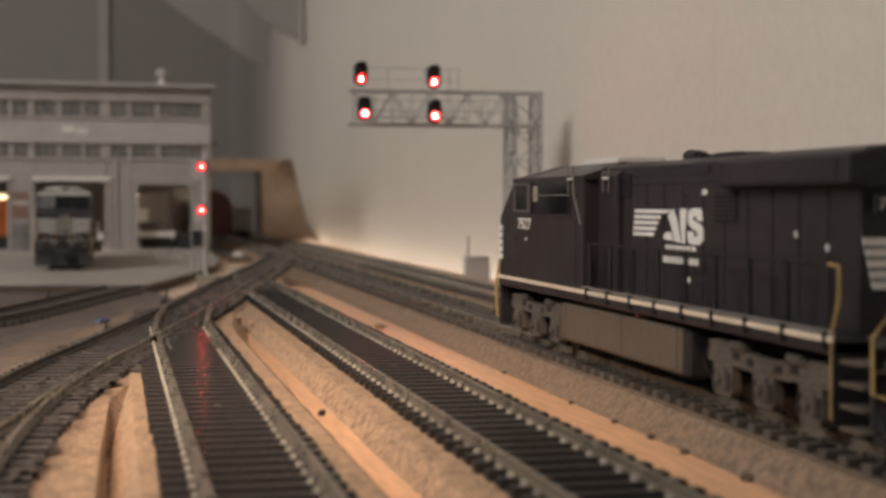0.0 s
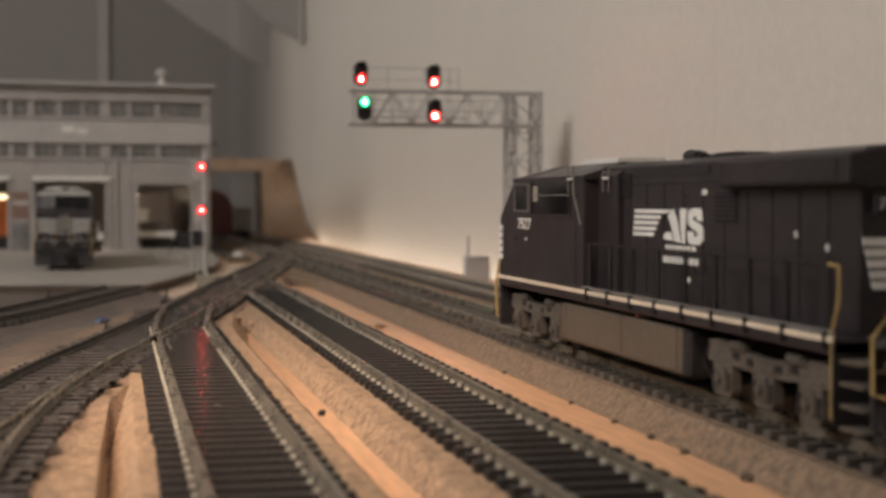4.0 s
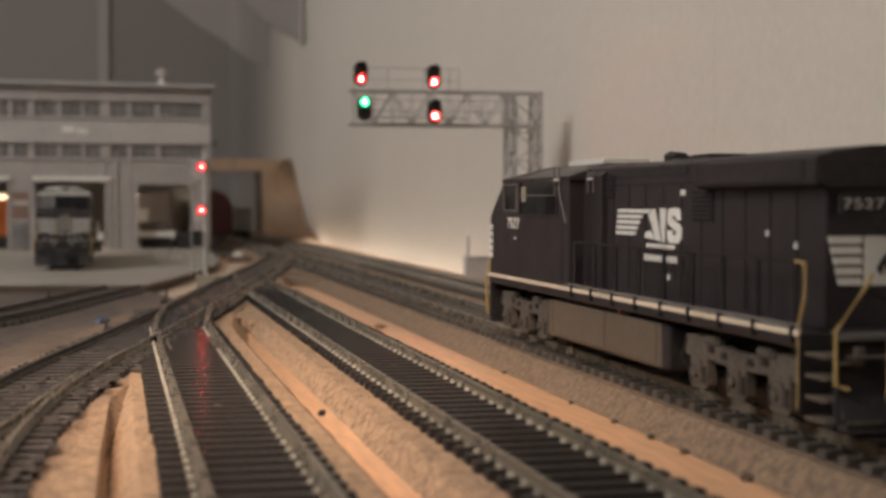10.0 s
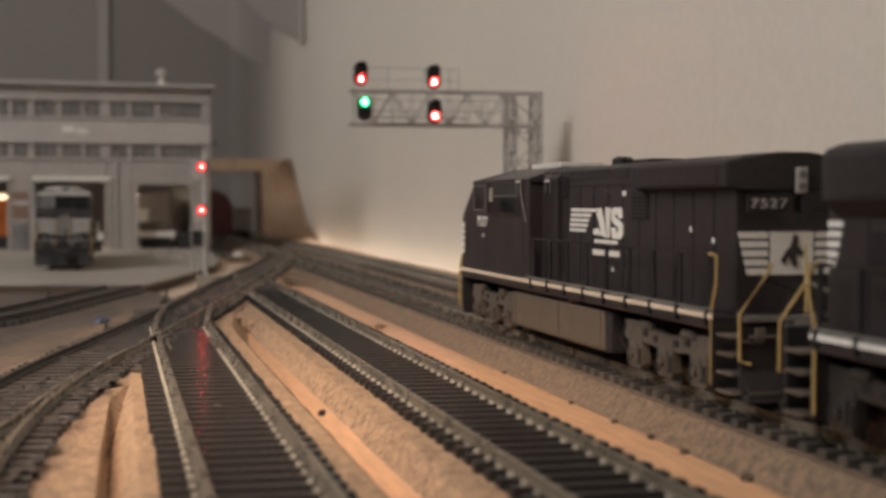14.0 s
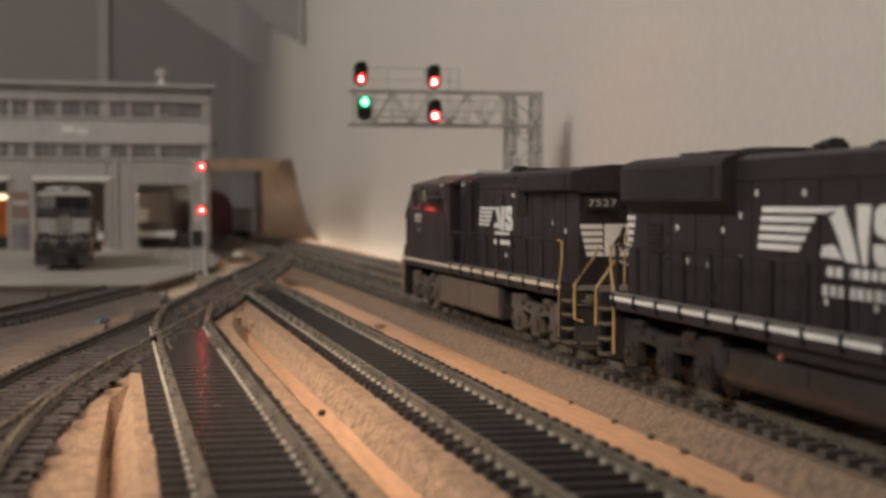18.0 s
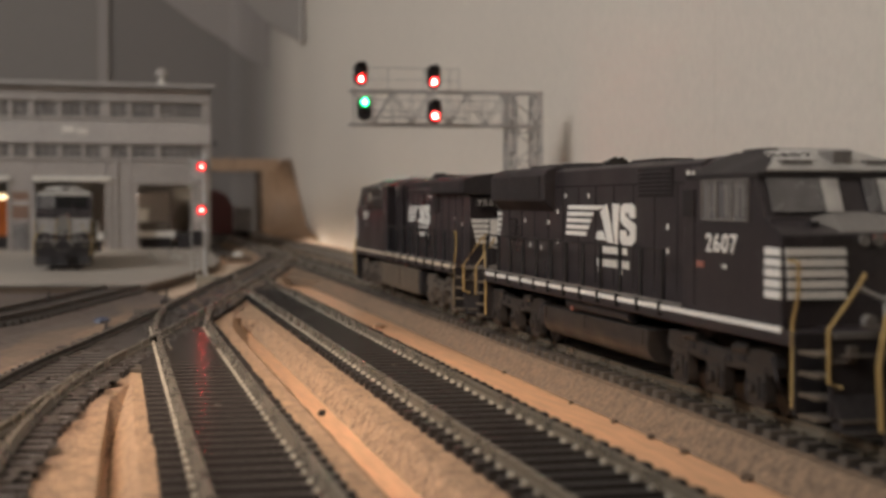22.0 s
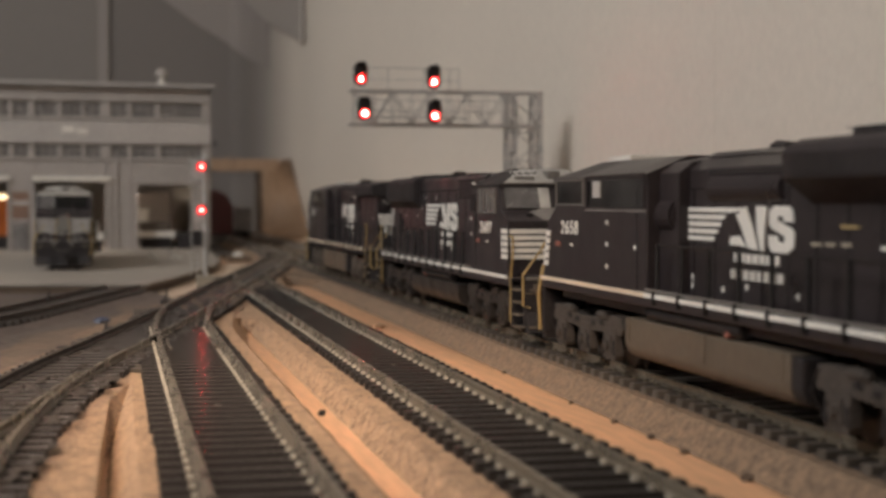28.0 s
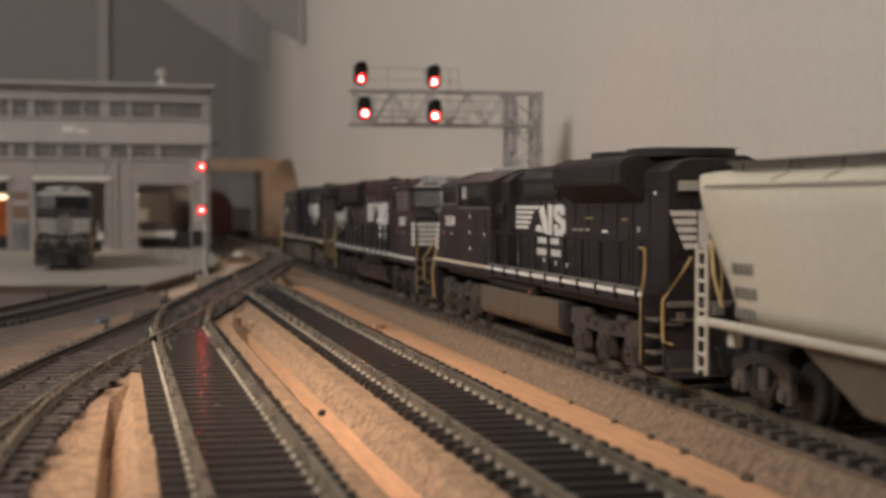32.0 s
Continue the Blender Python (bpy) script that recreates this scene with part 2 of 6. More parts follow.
# ---- room ----
WALL_X = 0.252
COVE_Y, RX, RY = 1.92, 0.07, 0.5
cove = [(WALL_X - RX + RX * math.cos(radians(6 * k)), COVE_Y + RY * math.sin(radians(6 * k))) for k in range(16)]
solid("wall_east", bx(WALL_X, WALL_X + 0.1, -2.3, COVE_Y, -0.9, 1.4), M["farlight"], "pale beige wall beside the layout with painted-in light", kind="structure")
solid("wall_north", prism(cove + [(-2.3, 2.42), (-2.3, 2.52), (WALL_X + 0.1, 2.52), (WALL_X + 0.1, COVE_Y)], -0.9, 1.4, "z"), M["fade"], "end wall with a long coved corner, shade painted in taupe", kind="structure", smooth=False)
# unseen room shell, added; its light surfaces throw light back on the layout
solid("wall_west", bx(-2.4, -2.303, -2.3, 2.6, -0.9, 1.4), M["room"], "unseen plain wall closing the room", kind="structure")
solid("wall_south", bx(-2.3, WALL_X - 0.003, -2.4, -2.303, -0.9, 1.4), M["room"], "unseen plain wall behind the layout", kind="structure")
solid("ceiling", bx(-2.5, 0.5, -2.5, 2.7, 1.403, 1.45), M["ceil"], "unseen pale plain ceiling", kind="structure")
solid("floor", bx(-2.5, 0.5, -2.5, 2.7, -0.95, -0.903), M["carpet"], "unseen carpeted floor", kind="structure")
# taupe panel, lighter return wall and sloping bulkhead over the end of the layout

RETURN_X = -0.00965
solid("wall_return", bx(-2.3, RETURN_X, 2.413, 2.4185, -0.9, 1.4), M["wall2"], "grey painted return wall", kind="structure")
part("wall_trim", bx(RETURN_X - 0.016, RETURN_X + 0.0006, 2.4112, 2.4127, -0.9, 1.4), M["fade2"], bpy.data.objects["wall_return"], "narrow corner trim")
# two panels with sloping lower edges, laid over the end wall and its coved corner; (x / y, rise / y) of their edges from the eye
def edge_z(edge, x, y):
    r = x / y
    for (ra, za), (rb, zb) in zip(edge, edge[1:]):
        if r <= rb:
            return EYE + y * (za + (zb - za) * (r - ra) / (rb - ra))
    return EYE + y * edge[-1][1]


def bulkhead_panel(edge, r0, r1, lift, thick):
    """A board that follows the end wall and the cove between two lines of sight."""
    fine = [(WALL_X - RX + RX * math.cos(radians(2 * k)), COVE_Y + RY * math.sin(radians(2 * k))) for k in range(45, -1, -1)]
    run = [(k * 0.01 - 0.06, 2.4199) for k in range(24)] + fine
    run = [(x, y) for x, y in run if r0 <= x / y <= r1]
    bm = bmesh.new()
    rings = []
    for x, y in run:
        ox, oy = (0, -1) if y > 2.4195 else ((WALL_X - RX - x) / RX ** 2, (COVE_Y - y) / RY ** 2)
        n = Vector((ox, oy)).normalized()
        p, o = Vector((x, y)) + n * lift, Vector((x, y)) + n * (lift + thick)
        z = edge_z(edge, x, y)
        rings.append([bm.verts.new((q.x, q.y, h)) for q, h in ((p, z), (o, z), (o, 1.4), (p, 1.4))])
    for r, q in zip(rings, rings[1:]):
        for k in range(4):
            bm.faces.new((r[k], r[(k + 1) % 4], q[(k + 1) % 4], q[k]))
    bm.faces.new(rings[0]), bm.faces.new(rings[-1])
    bmesh.ops.recalc_face_normals(bm, faces=list(bm.faces))
    return bm


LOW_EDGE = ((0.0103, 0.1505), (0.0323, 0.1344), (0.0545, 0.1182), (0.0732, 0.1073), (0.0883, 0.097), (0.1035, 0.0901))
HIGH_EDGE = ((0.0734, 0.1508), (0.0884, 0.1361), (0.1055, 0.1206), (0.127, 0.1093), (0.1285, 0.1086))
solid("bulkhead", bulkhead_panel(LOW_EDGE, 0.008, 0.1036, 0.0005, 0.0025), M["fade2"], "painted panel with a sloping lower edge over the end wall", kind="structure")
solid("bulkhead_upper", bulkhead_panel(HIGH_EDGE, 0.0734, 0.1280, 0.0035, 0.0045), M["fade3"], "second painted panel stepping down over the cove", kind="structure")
part("wall_seam", bx(WALL_X - 0.0002, WALL_X - 0.00005, 0.5937, 0.5944, 0.02, 1.4), M["farlight"], bpy.data.objects["wall_east"])

solid("layout_table", bx(-1.3, 0.2325, -0.95, 2.3, -0.018, 0.0), M["ply"], "bare plywood layout table top", "table", kind="structure")
table_leg = bx(-0.02, 0.02, -0.02, 0.02, -0.903, -0.018, 0.002)
leg_mesh = mesh_of("leg", table_leg, M["wood"])
for x in (-1.2, 0.2):
    for y in (-0.85, 0.7, 2.2):
        ob = new("leg", leg_mesh)
        ob.parent = bpy.data.objects["layout_table"]
        ob.location = (x, y, 0)


# ---- tracks ----
GAUGE = 0.0165
CORK = 0.0054
TIE_Z = CORK + 0.0019


def resample(pts, step):
    """Points at even steps along a smooth line through pts (x, y), with their headings."""
    p = [Vector((x, y)) for x, y in pts]
    p = [p[0] * 2 - p[1]] + p + [p[-1] * 2 - p[-2]]
    fine = []
    for a, b, c, d in zip(p, p[1:], p[2:], p[3:]):
        for i in range(40):
            t = i / 40
            fine.append(0.5 * (2 * b + (c - a) * t + (2 * a - 5 * b + 4 * c - d) * t * t + (3 * b - a - 3 * c + d) * t ** 3))
    fine.append(p[-2])
    out, run, want = [], 0.0, 0.0
    for a, b in zip(fine, fine[1:]):
        d = (b - a).length
        while want <= run + d:
            out.append((a.lerp(b, (want - run) / d), (b - a).normalized()))
            want += step
        run += d
    return out


def sweep(line, section, lift=0.0, rough=0.0, seed=1):
    """A section of (across, height) points swept along a line of (point, heading)."""
    rnd = random.Random(seed)
    bm = bmesh.new()
    rings = []
    for p, d in line:
        n = Vector((d.y, -d.x))
        rings.append([bm.verts.new((p.x + n.x * (a + (rnd.gauss(0, rough) if h > -1 else 0)), p.y + n.y * a, h + lift + (rnd.gauss(0, rough * 0.5) if h > 0.001 else 0))) for a, h in section])
    m = len(section)
    for r, s in zip(rings, rings[1:]):
        for k in range(m):
            bm.faces.new((r[k], r[(k + 1) % m], s[(k + 1) % m], s[k]))
    bm.faces.new(rings[0]), bm.faces.new(rings[-1])
    bmesh.ops.recalc_face_normals(bm, faces=list(bm.faces))
    return bm


def rail_section(off):
    r = RAIL
    return [(off - 0.0009, TIE_Z), (off + 0.0009, TIE_Z), (off + 0.0009, TIE_Z + 0.0004), (off + 0.0003, TIE_Z + 0.0007), (off + 0.0003, r - 0.0007),
            (off + 0.00055, r - 0.0005), (off + 0.00055, r - 0.0001), (off + 0.0003, r), (off - 0.0003, r), (off - 0.00055, r - 0.0001), (off - 0.00055, r - 0.0005),
            (off - 0.0003, r - 0.0007), (off - 0.0003, TIE_Z + 0.0007), (off - 0.0009, TIE_Z + 0.0004)]


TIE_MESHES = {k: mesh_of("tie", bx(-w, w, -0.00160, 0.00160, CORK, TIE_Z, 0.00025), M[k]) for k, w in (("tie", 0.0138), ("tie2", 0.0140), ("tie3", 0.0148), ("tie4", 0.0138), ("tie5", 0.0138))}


def shade_sides(me):
    """Paints the sides of ties darker than their tops, as shade falls on them."""
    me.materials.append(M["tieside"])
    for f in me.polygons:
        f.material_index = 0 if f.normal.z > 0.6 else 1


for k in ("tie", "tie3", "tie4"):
    shade_sides(TIE_MESHES[k])


def track(pts, label, drop=0.0, half=(0.0168, 0.022), ties=(0.0, 9.0), seed=1, bed="cork", wood="tie", bright=True, shift=0.0, rails=("rail", "rail")):
    """A railway track on cork: ties are pieces, the two rails and the cork bed parts."""
    t = thing("track", label, "railway track", kind="structure")
    rnd = random.Random(seed)
    coarse = resample(pts, 0.0022)
    if bed:
        top, base = half
        sec = [(-base, 0.0002)] + [(-base + (base - top) * k / 3, 0.0002 + (CORK - drop) * k / 3) for k in (1, 2, 3)] + [(-top * 0.5, CORK - drop), (0, CORK - drop - 0.0001), (top * 0.5, CORK - drop)] \
            + [(base - (base - top) * k / 3, 0.0002 + (CORK - drop) * k / 3) for k in (3, 2, 1)] + [(base, 0.0002)]
        part("roadbed", sweep(coarse, sec, 0, 0.00014, seed), M[bed], t, "granular cork roadbed" if bed != "ground" else "dusty brown roadbed")
    web = [w for w in coarse if ties[0] <= w[0].y <= ties[1]]
    part("tie_web", sweep(web, [(shift + a, CORK - drop + h) for a, h in ((-0.0132, -0.0006), (0.0132, -0.0006), (0.0132, 0.0004), (-0.0132, 0.0004))]), M["soot"], t, "dark web between the ties")
    for side in (-1, 1):
        part("rail", sweep(coarse, rail_section(side * (GAUGE / 2 + 0.0005)), -drop), M[rails[side > 0]], t, "tarnished nickel rail")
    spikes = []
    for p, d in resample(pts, 0.0073):
        if not ties[0] <= p.y <= ties[1]:
            continue
        o = new("tie", TIE_MESHES[wood])
        o.parent = t
        o.matrix_basis = Matrix.Translation((p.x + shift + rnd.gauss(0, 0.00015), p.y + rnd.gauss(0, 0.00012), -drop)) @ Matrix.Rotation(math.atan2(d.y, d.x) - math.pi / 2 + rnd.gauss(0, 0.006), 4, "Z")
        n = Vector((d.y, -d.x))
        for side in (-1, 1):
            for edge in (-0.0017,):
                c = p + n * (side * (GAUGE / 2 + 0.0005) + edge)
                spikes.append((c, n, d))
    verts, faces = [], []
    for c, n, d in spikes:
        k = len(verts)
        for z in (TIE_Z - drop - 0.0001, TIE_Z - drop + 0.0007):
            for a, b in ((-1, -1), (1, -1), (1, 1), (-1, 1)):
                q = c + n * a * 0.0004 + d * b * 0.00055
                verts.append((q.x, q.y, z))
        faces += [(k, k + 1, k + 2, k + 3), (k + 4, k + 5, k + 6, k + 7), (k, k + 1, k + 5, k + 4), (k + 1, k + 2, k + 6, k + 5), (k + 2, k + 3, k + 7, k + 6), (k + 3, k, k + 4, k + 7)]
    me = bpy.data.meshes.new("spikes")
    me.from_pydata(verts, [], faces)
    # near spikes are paler: their glint is put into the colour
    me.materials.append(M["spike" if bright else "rail"])
    o = new("spikes", me)
    o.parent = t
    tagged(o, "small pale rail spikes", kind="stuff")
    return t


MAIN_X = 0.1313
track([(MAIN_X, -0.8), (MAIN_X, 0.5), (MAIN_X, 2.05)], "main line track with dark ties on dull cork roadbed", ties=(0.05, 1.62), seed=2, bed="cork2", wood="tie2", bright=False)
track([(0.174, -0.5), (0.174, 0.6), (0.174, 2.05)], "second main track beside the wall on cork", ties=(0.3, 1.7), seed=3, half=(0.0165, 0.0198), bed="cork2", wood="tie2", bright=False, rails=("rail3", "rail3"))
track([(0.0698, -0.3), (0.0698, 0.2), (0.0698, 0.72), (0.0715, 0.80), (0.077, 0.86)], "yard track with glossy dark ties on cork", ties=(0.08, 0.72), seed=4, drop=0.0003, half=(0.0174, 0.0205), wood="tie4", shift=0.0012)
track([(0.0212, -0.3), (0.0212, 0.2), (0.0212, 0.47), (0.0228, 0.53), (0.0285, 0.59)], "yard track with glossy dark ties leading into a turnout", ties=(0.08, 0.5), seed=5, half=(0.0178, 0.0228), shift=-0.0012)
track([(-0.0285, 0.0), (-0.0285, 0.15), (-0.027, 0.25), (-0.0215, 0.32), (-0.0115, 0.385), (0.002, 0.452), (0.0285, 0.588), (0.0535, 0.73), (0.0688, 0.812), (0.0985, 0.975), (0.118, 1.09), (0.129, 1.2)],
      "curving ladder track with turnouts on cork", ties=(0.05, 1.02), seed=6, drop=0.00015, half=(0.0180, 0.0226), bed="cork3", wood="tie3", bright=False, rails=("rail2", "rail"))
track([(-0.092, 0.48), (-0.0565, 0.568), (-0.0415, 0.612), (-0.0300, 0.655), (-0.0170, 0.705), (-0.0060, 0.748), (0.0035, 0.785)],
      "dusty lead track running up to the concrete apron", ties=(0.4, 0.79), seed=7, drop=0.0030, half=(0.0150, 0.0270), bed="ground", wood="tie5", bright=False, rails=("rail2", "rail2"))

# dust and ballast between the rails at the far end, paler to stand in for light
for x, y0 in ((MAIN_X, 1.225), (0.174, 0.98)):
    for a, b in ((-0.0136, -0.0100), (-0.0072, 0.0072), (0.0100, 0.0136)):
        solid("track_dust", bx(x + a, x + b, y0, 2.04, CORK - 0.0004, TIE_Z - 0.0001, 0.0002), M["dustbed"], "brown dust between far ties, paler to brighten them", kind="structure")
# paler ground sheet: the light lacking at the end wall is put into colour
solid("far_ground", prism([(0.0825, 1.815), (0.1088, 1.815), (0.1088, 2.06), (0.19, 2.06), (0.19, 2.27), (0.0825, 2.27)], 0.00125, 0.0018, "z"), M["dustbed"], "ground before the end wall, painted paler for missing light", kind="structure")
# darker painted ground on the yard side
solid("ground", prism([(-1.29, -0.9), (-0.054, -0.9), (-0.054, 0.2), (-0.048, 0.31), (-0.036, 0.385), (-0.021, 0.455), (0.0035, 0.585), (0.0125, 0.632), (0.0235, 0.70), (0.0300, 0.742), (0.0185, 0.788), (0.031, 0.8561), (0.046, 0.9304), (0.080, 1.1644), (0.09, 1.33), (0.09, 2.28), (-1.29, 2.28)], 0.00005, 0.0012, "z"), M["ground"], "dull brown painted ground of the yard", kind="structure")

LADDER = [(-0.0285, 0.0), (-0.0285, 0.15), (-0.027, 0.25), (-0.0215, 0.32), (-0.0115, 0.385), (0.002, 0.452), (0.0285, 0.588), (0.0535, 0.73), (0.0688, 0.812), (0.0985, 0.975), (0.118, 1.09), (0.129, 1.2)]


def ladder_x(y):
    for (xa, ya), (xb, yb) in zip(LADDER, LADDER[1:]):
        if y <= yb:
            return xa + (xb - xa) * (y - ya) / (yb - ya)
    return LADDER[-1][0]


def turnout(label, y0, y1, other, low):
    """Long ties that carry two merging tracks, on a dark base board."""
    t = thing("turnout", label, "turnout", kind="structure", group="turnouts")
    n = int((y1 - y0) / 0.0073)
    rim = []
    for k in range(n + 1):
        y = y0 + 0.0073 * k
        a, z = sorted((ladder_x(y), other))
        rim.append((a - 0.0150, z + 0.0132, y))
        part("long_tie", bx(a - 0.0148, z + 0.0130, y - 0.0016, y + 0.0016, CORK - low, TIE_Z - low, 0.0002), M["tie2"], t)
    part("base_board", prism([(a, y) for a, _, y in rim] + [(z, y) for _, z, y in reversed(rim)], 0.0021, CORK + 0.0002 - low, "z"), M["tie2"], t, "dusty dark base board")
    for side in (-1, 1):
        y = y0 + (y1 - y0) * 0.22
        part("guard_rail", tube([(other + side * 0.0062, y - 0.016, RAIL - 0.0009), (other + side * 0.0068, y, RAIL - 0.0009), (other + side * 0.0062, y + 0.016, RAIL - 0.0009)], 0.0004), M["rail"], t, "short guard rail")
    return t



def earth_band(near, far, z0, z1, wave, seed):
    """A ragged band of lighter earth along the ladder track."""
    rnd = random.Random(seed)
    ys = [0.16 + 0.006 * k for k in range(90)]
    inner = [(ladder_x(y) - near, y) for y in ys]
    outer = [(ladder_x(y) - far - wave * math.sin(y * 31 + seed) - 0.4 * wave * math.sin(y * 83) + rnd.gauss(0, 0.0008), y) for y in ys]
    return prism(inner + list(reversed(outer)), z0, z1, "z")


solid("ground_edge", earth_band(0.0205, 0.0320, 0.0014, 0.00165, 0.004, 21), M["earth"], "ragged band of tan earth beside the ladder track", kind="structure")
solid("ground_skirt", earth_band(0.0215, 0.0440, 0.00125, 0.00138, 0.006, 4), M["earth2"], "faint brown earth fading into the painted ground", kind="structure")
solid("dirt_strip", prism([(0.0300, 0.742), (0.0185, 0.789), (0.0331, 0.8575), (0.0481, 0.9315), (0.0822, 1.1655), (0.1025, 1.1655), (0.0950, 1.09), (0.0755, 0.975), (0.0675, 0.931), (0.0540, 0.857), (0.0410, 0.785)], 0.00005, 0.0007, "z"), M["strip"], "pale bare dirt strip between apron and ladder track", kind="structure")
solid("dark_patch", prism([(0.0825, 1.30), (0.1085, 1.30), (0.1085, 1.46), (0.1060, 1.80), (0.0825, 1.80)], 0.00125, 0.0016, "z"), M["clod"], "dark patch of ground beside the shop", kind="structure")

# cork filling the pointed gaps where roadbeds meet
solid("cork_infill", prism([(0.0395, 0.556), (0.0462, 0.562), (0.0530, 0.545), (0.0562, 0.6135), (0.0545, 0.6145), (0.0508, 0.6035), (0.0425, 0.5720)], 0.0002, 0.0053, "z"), M["cork"], "rounded cork tip between two roadbeds", kind="structure")
solid("cork_shoulder", prism([(-0.0113, 0.12), (-0.0036, 0.12), (-0.0031, 0.2307), (-0.0028, 0.2682), (-0.0022, 0.3007), (-0.0014, 0.3363), (-0.0030, 0.3363), (-0.0072, 0.30), (-0.0108, 0.25), (-0.0113, 0.2)], 0.0002, 0.0054, "z", 0.0003), M["cork"], "cork strip filling the bend beside the ladder roadbed", kind="structure")
solid("cork_infill_main", prism([(0.0968, 0.878), (0.1150, 0.826), (0.1150, 0.955), (0.1030, 0.955)], 0.0002, 0.0052, "z"), M["cork2"], "dull cork tip beside the main roadbed", kind="structure")

turnout("turnout where a yard track meets the ladder", 0.386, 0.60, 0.0212, 0.0006)
turnout("turnout where the second yard track meets the ladder", 0.665, 0.86, 0.0698, 0.0008)
turnout("turnout where the ladder meets the main line", 0.99, 1.22, MAIN_X, 0.0007)

ladder_lead = thing("closure_rail", "short rail of a turnout closing on the ladder rail", "rail", kind="structure")
part("rail", sweep(resample([(-0.0350, 0.185), (-0.0275, 0.232), (-0.0208, 0.2764), (-0.0172, 0.3006), (-0.0129, 0.3319), (-0.0088, 0.3600)], 0.004), rail_section(0.0), -0.00015), M["rail"], ladder_lead, "tarnished nickel rail")
part("guard_rail", sweep(resample([(-0.0360, 0.30), (-0.0285, 0.345), (-0.0195, 0.395)], 0.004), rail_section(0.0), -0.0006), M["rail"], ladder_lead, "short guard rail")

def dirt_on_ties(y0, y1, count, look_, seed):
    """Flat irregular clods of dirt and grit lying over the ladder's ties."""
    rnd = random.Random(seed)
    verts, faces = [], []
    for i in range(count):
        y = rnd.uniform(y0, y1)
        x = ladder_x(y) + rnd.choice((rnd.uniform(-0.0145, -0.0105), rnd.uniform(-0.0072, 0.0072), rnd.uniform(0.0105, 0.0150)))
        if abs(x - 0.0212) < 0.0135 and y < 0.47:
            continue
        r, z, k = rnd.uniform(0.0008, 0.0030), TIE_Z + rnd.uniform(-0.0004, 0.0001), len(verts)
        m = 7
        for ring, (f, h) in enumerate(((1.0, 0.0), (0.6, 0.00045))):
            for a in range(m):
                q = r * f * rnd.uniform(0.65, 1.2)
                verts.append((x + q * 0.7 * math.cos(a * 2 * math.pi / m), y + q * 1.5 * math.sin(a * 2 * math.pi / m), z + h))
        faces += [(k + a, k + (a + 1) % m, k + m + (a + 1) % m, k + m + a) for a in range(m)] + [tuple(k + m + a for a in range(m))]
    me = bpy.data.meshes.new("dirt")
    me.from_pydata(verts, [], faces)
    me.materials.append(M[look_])
    return tagged(new("dirt", me), "dark grit and dirt lying over the ladder ties", kind="stuff")


dirt_on_ties(0.17, 0.60, 330, "clod", 33)
dirt_on_ties(0.58, 1.16, 520, "earth2", 34)

# ---- apron ----
APRON = [(-0.6, 0.812), (-0.0598, 0.806), (0.0168, 0.794), (0.0331, 0.857), (0.0481, 0.931), (0.0678, 1.030), (0.0738, 1.085), (0.0772, 1.16), (0.0795, 1.25), (0.0815, 1.40), (0.0815, 1.83), (-0.6, 1.83)]
solid("apron", prism(APRON, 0.0046, 0.0062, "z", 0.0003), M["concrete"], "pale grey concrete apron before the engine shop", kind="structure")
part("apron_base", prism([(x - 0.0008, y + 0.0008) for x, y in APRON], 0.0013, 0.00455, "z"), M["dwood"], bpy.data.objects["apron"], "brown base board under the apron")


# ---- rolling stock ----
LEFT = Matrix(((0, 0, -1, 0), (-1, 0, 0, 0), (0, 1, 0, 0), (0, 0, 0, 1)))   # lettering on a thing's left side
RIGHT = Matrix(((0, 0, 1, 0), (1, 0, 0, 0), (0, 1, 0, 0), (0, 0, 0, 1)))    # and on its right side
BACK = Matrix(((1, 0, 0, 0), (0, 0, -1, 0), (0, 1, 0, 0), (0, 0, 0, 1)))    # and on its rear end
def loft(sections):
    """A solid skin over outlines of equally many points."""
    bm = bmesh.new()
    rings = [[bm.verts.new(p) for p in sec] for sec in sections]
    n = len(rings[0])
    for r, q in zip(rings, rings[1:]):
        for k in range(n):
            bm.faces.new((r[k], r[(k + 1) % n], q[(k + 1) % n], q[k]))
    bm.faces.new(rings[0]), bm.faces.new(rings[-1])
    bmesh.ops.recalc_face_normals(bm, faces=list(bm.faces))
    return bm


AXLES = []   # wheelsets that roll


def side_pose(side, x, y, z):
    return Matrix.Translation((x, y, z)) @ (LEFT if side < 0 else RIGHT)


def slab(side, x, y0, y1, z0, z1, t=0.0003, lean=0.0):
    """A thin plate on a side face; lean shifts its upper edge along y."""
    a, b = (x - t, x + 0.00005) if side < 0 else (x - 0.00005, x + t)
    return prism([(y0, z0), (y1, z0), (y1 + lean, z1), (y0 + lean, z1)], a, b, "x")


def wheelset(parent, y, r=0.0057, z=0.0):
    w = merge(*[cyl((s * 0.00825 - 0.0012, 0, 0), r, 0.0024, "x", 22, bev=0.0003) for s in (-1, 1)],
              *[cyl((s * 0.00725 - 0.0003, 0, 0), r + 0.0007, 0.0006, "x", 22) for s in (-1, 1)],
              cyl((-0.0128, 0, 0), 0.0016, 0.0256, "x", 10), bx(-0.0095, 0.0095, -0.0006, 0.0006, -r * 0.8, r * 0.8))
    ob = part("wheelset", w, M["wheel"], parent, "dark steel wheels on an axle")
    AXLES.append((ob, (0, y, r + z), r))
    return ob


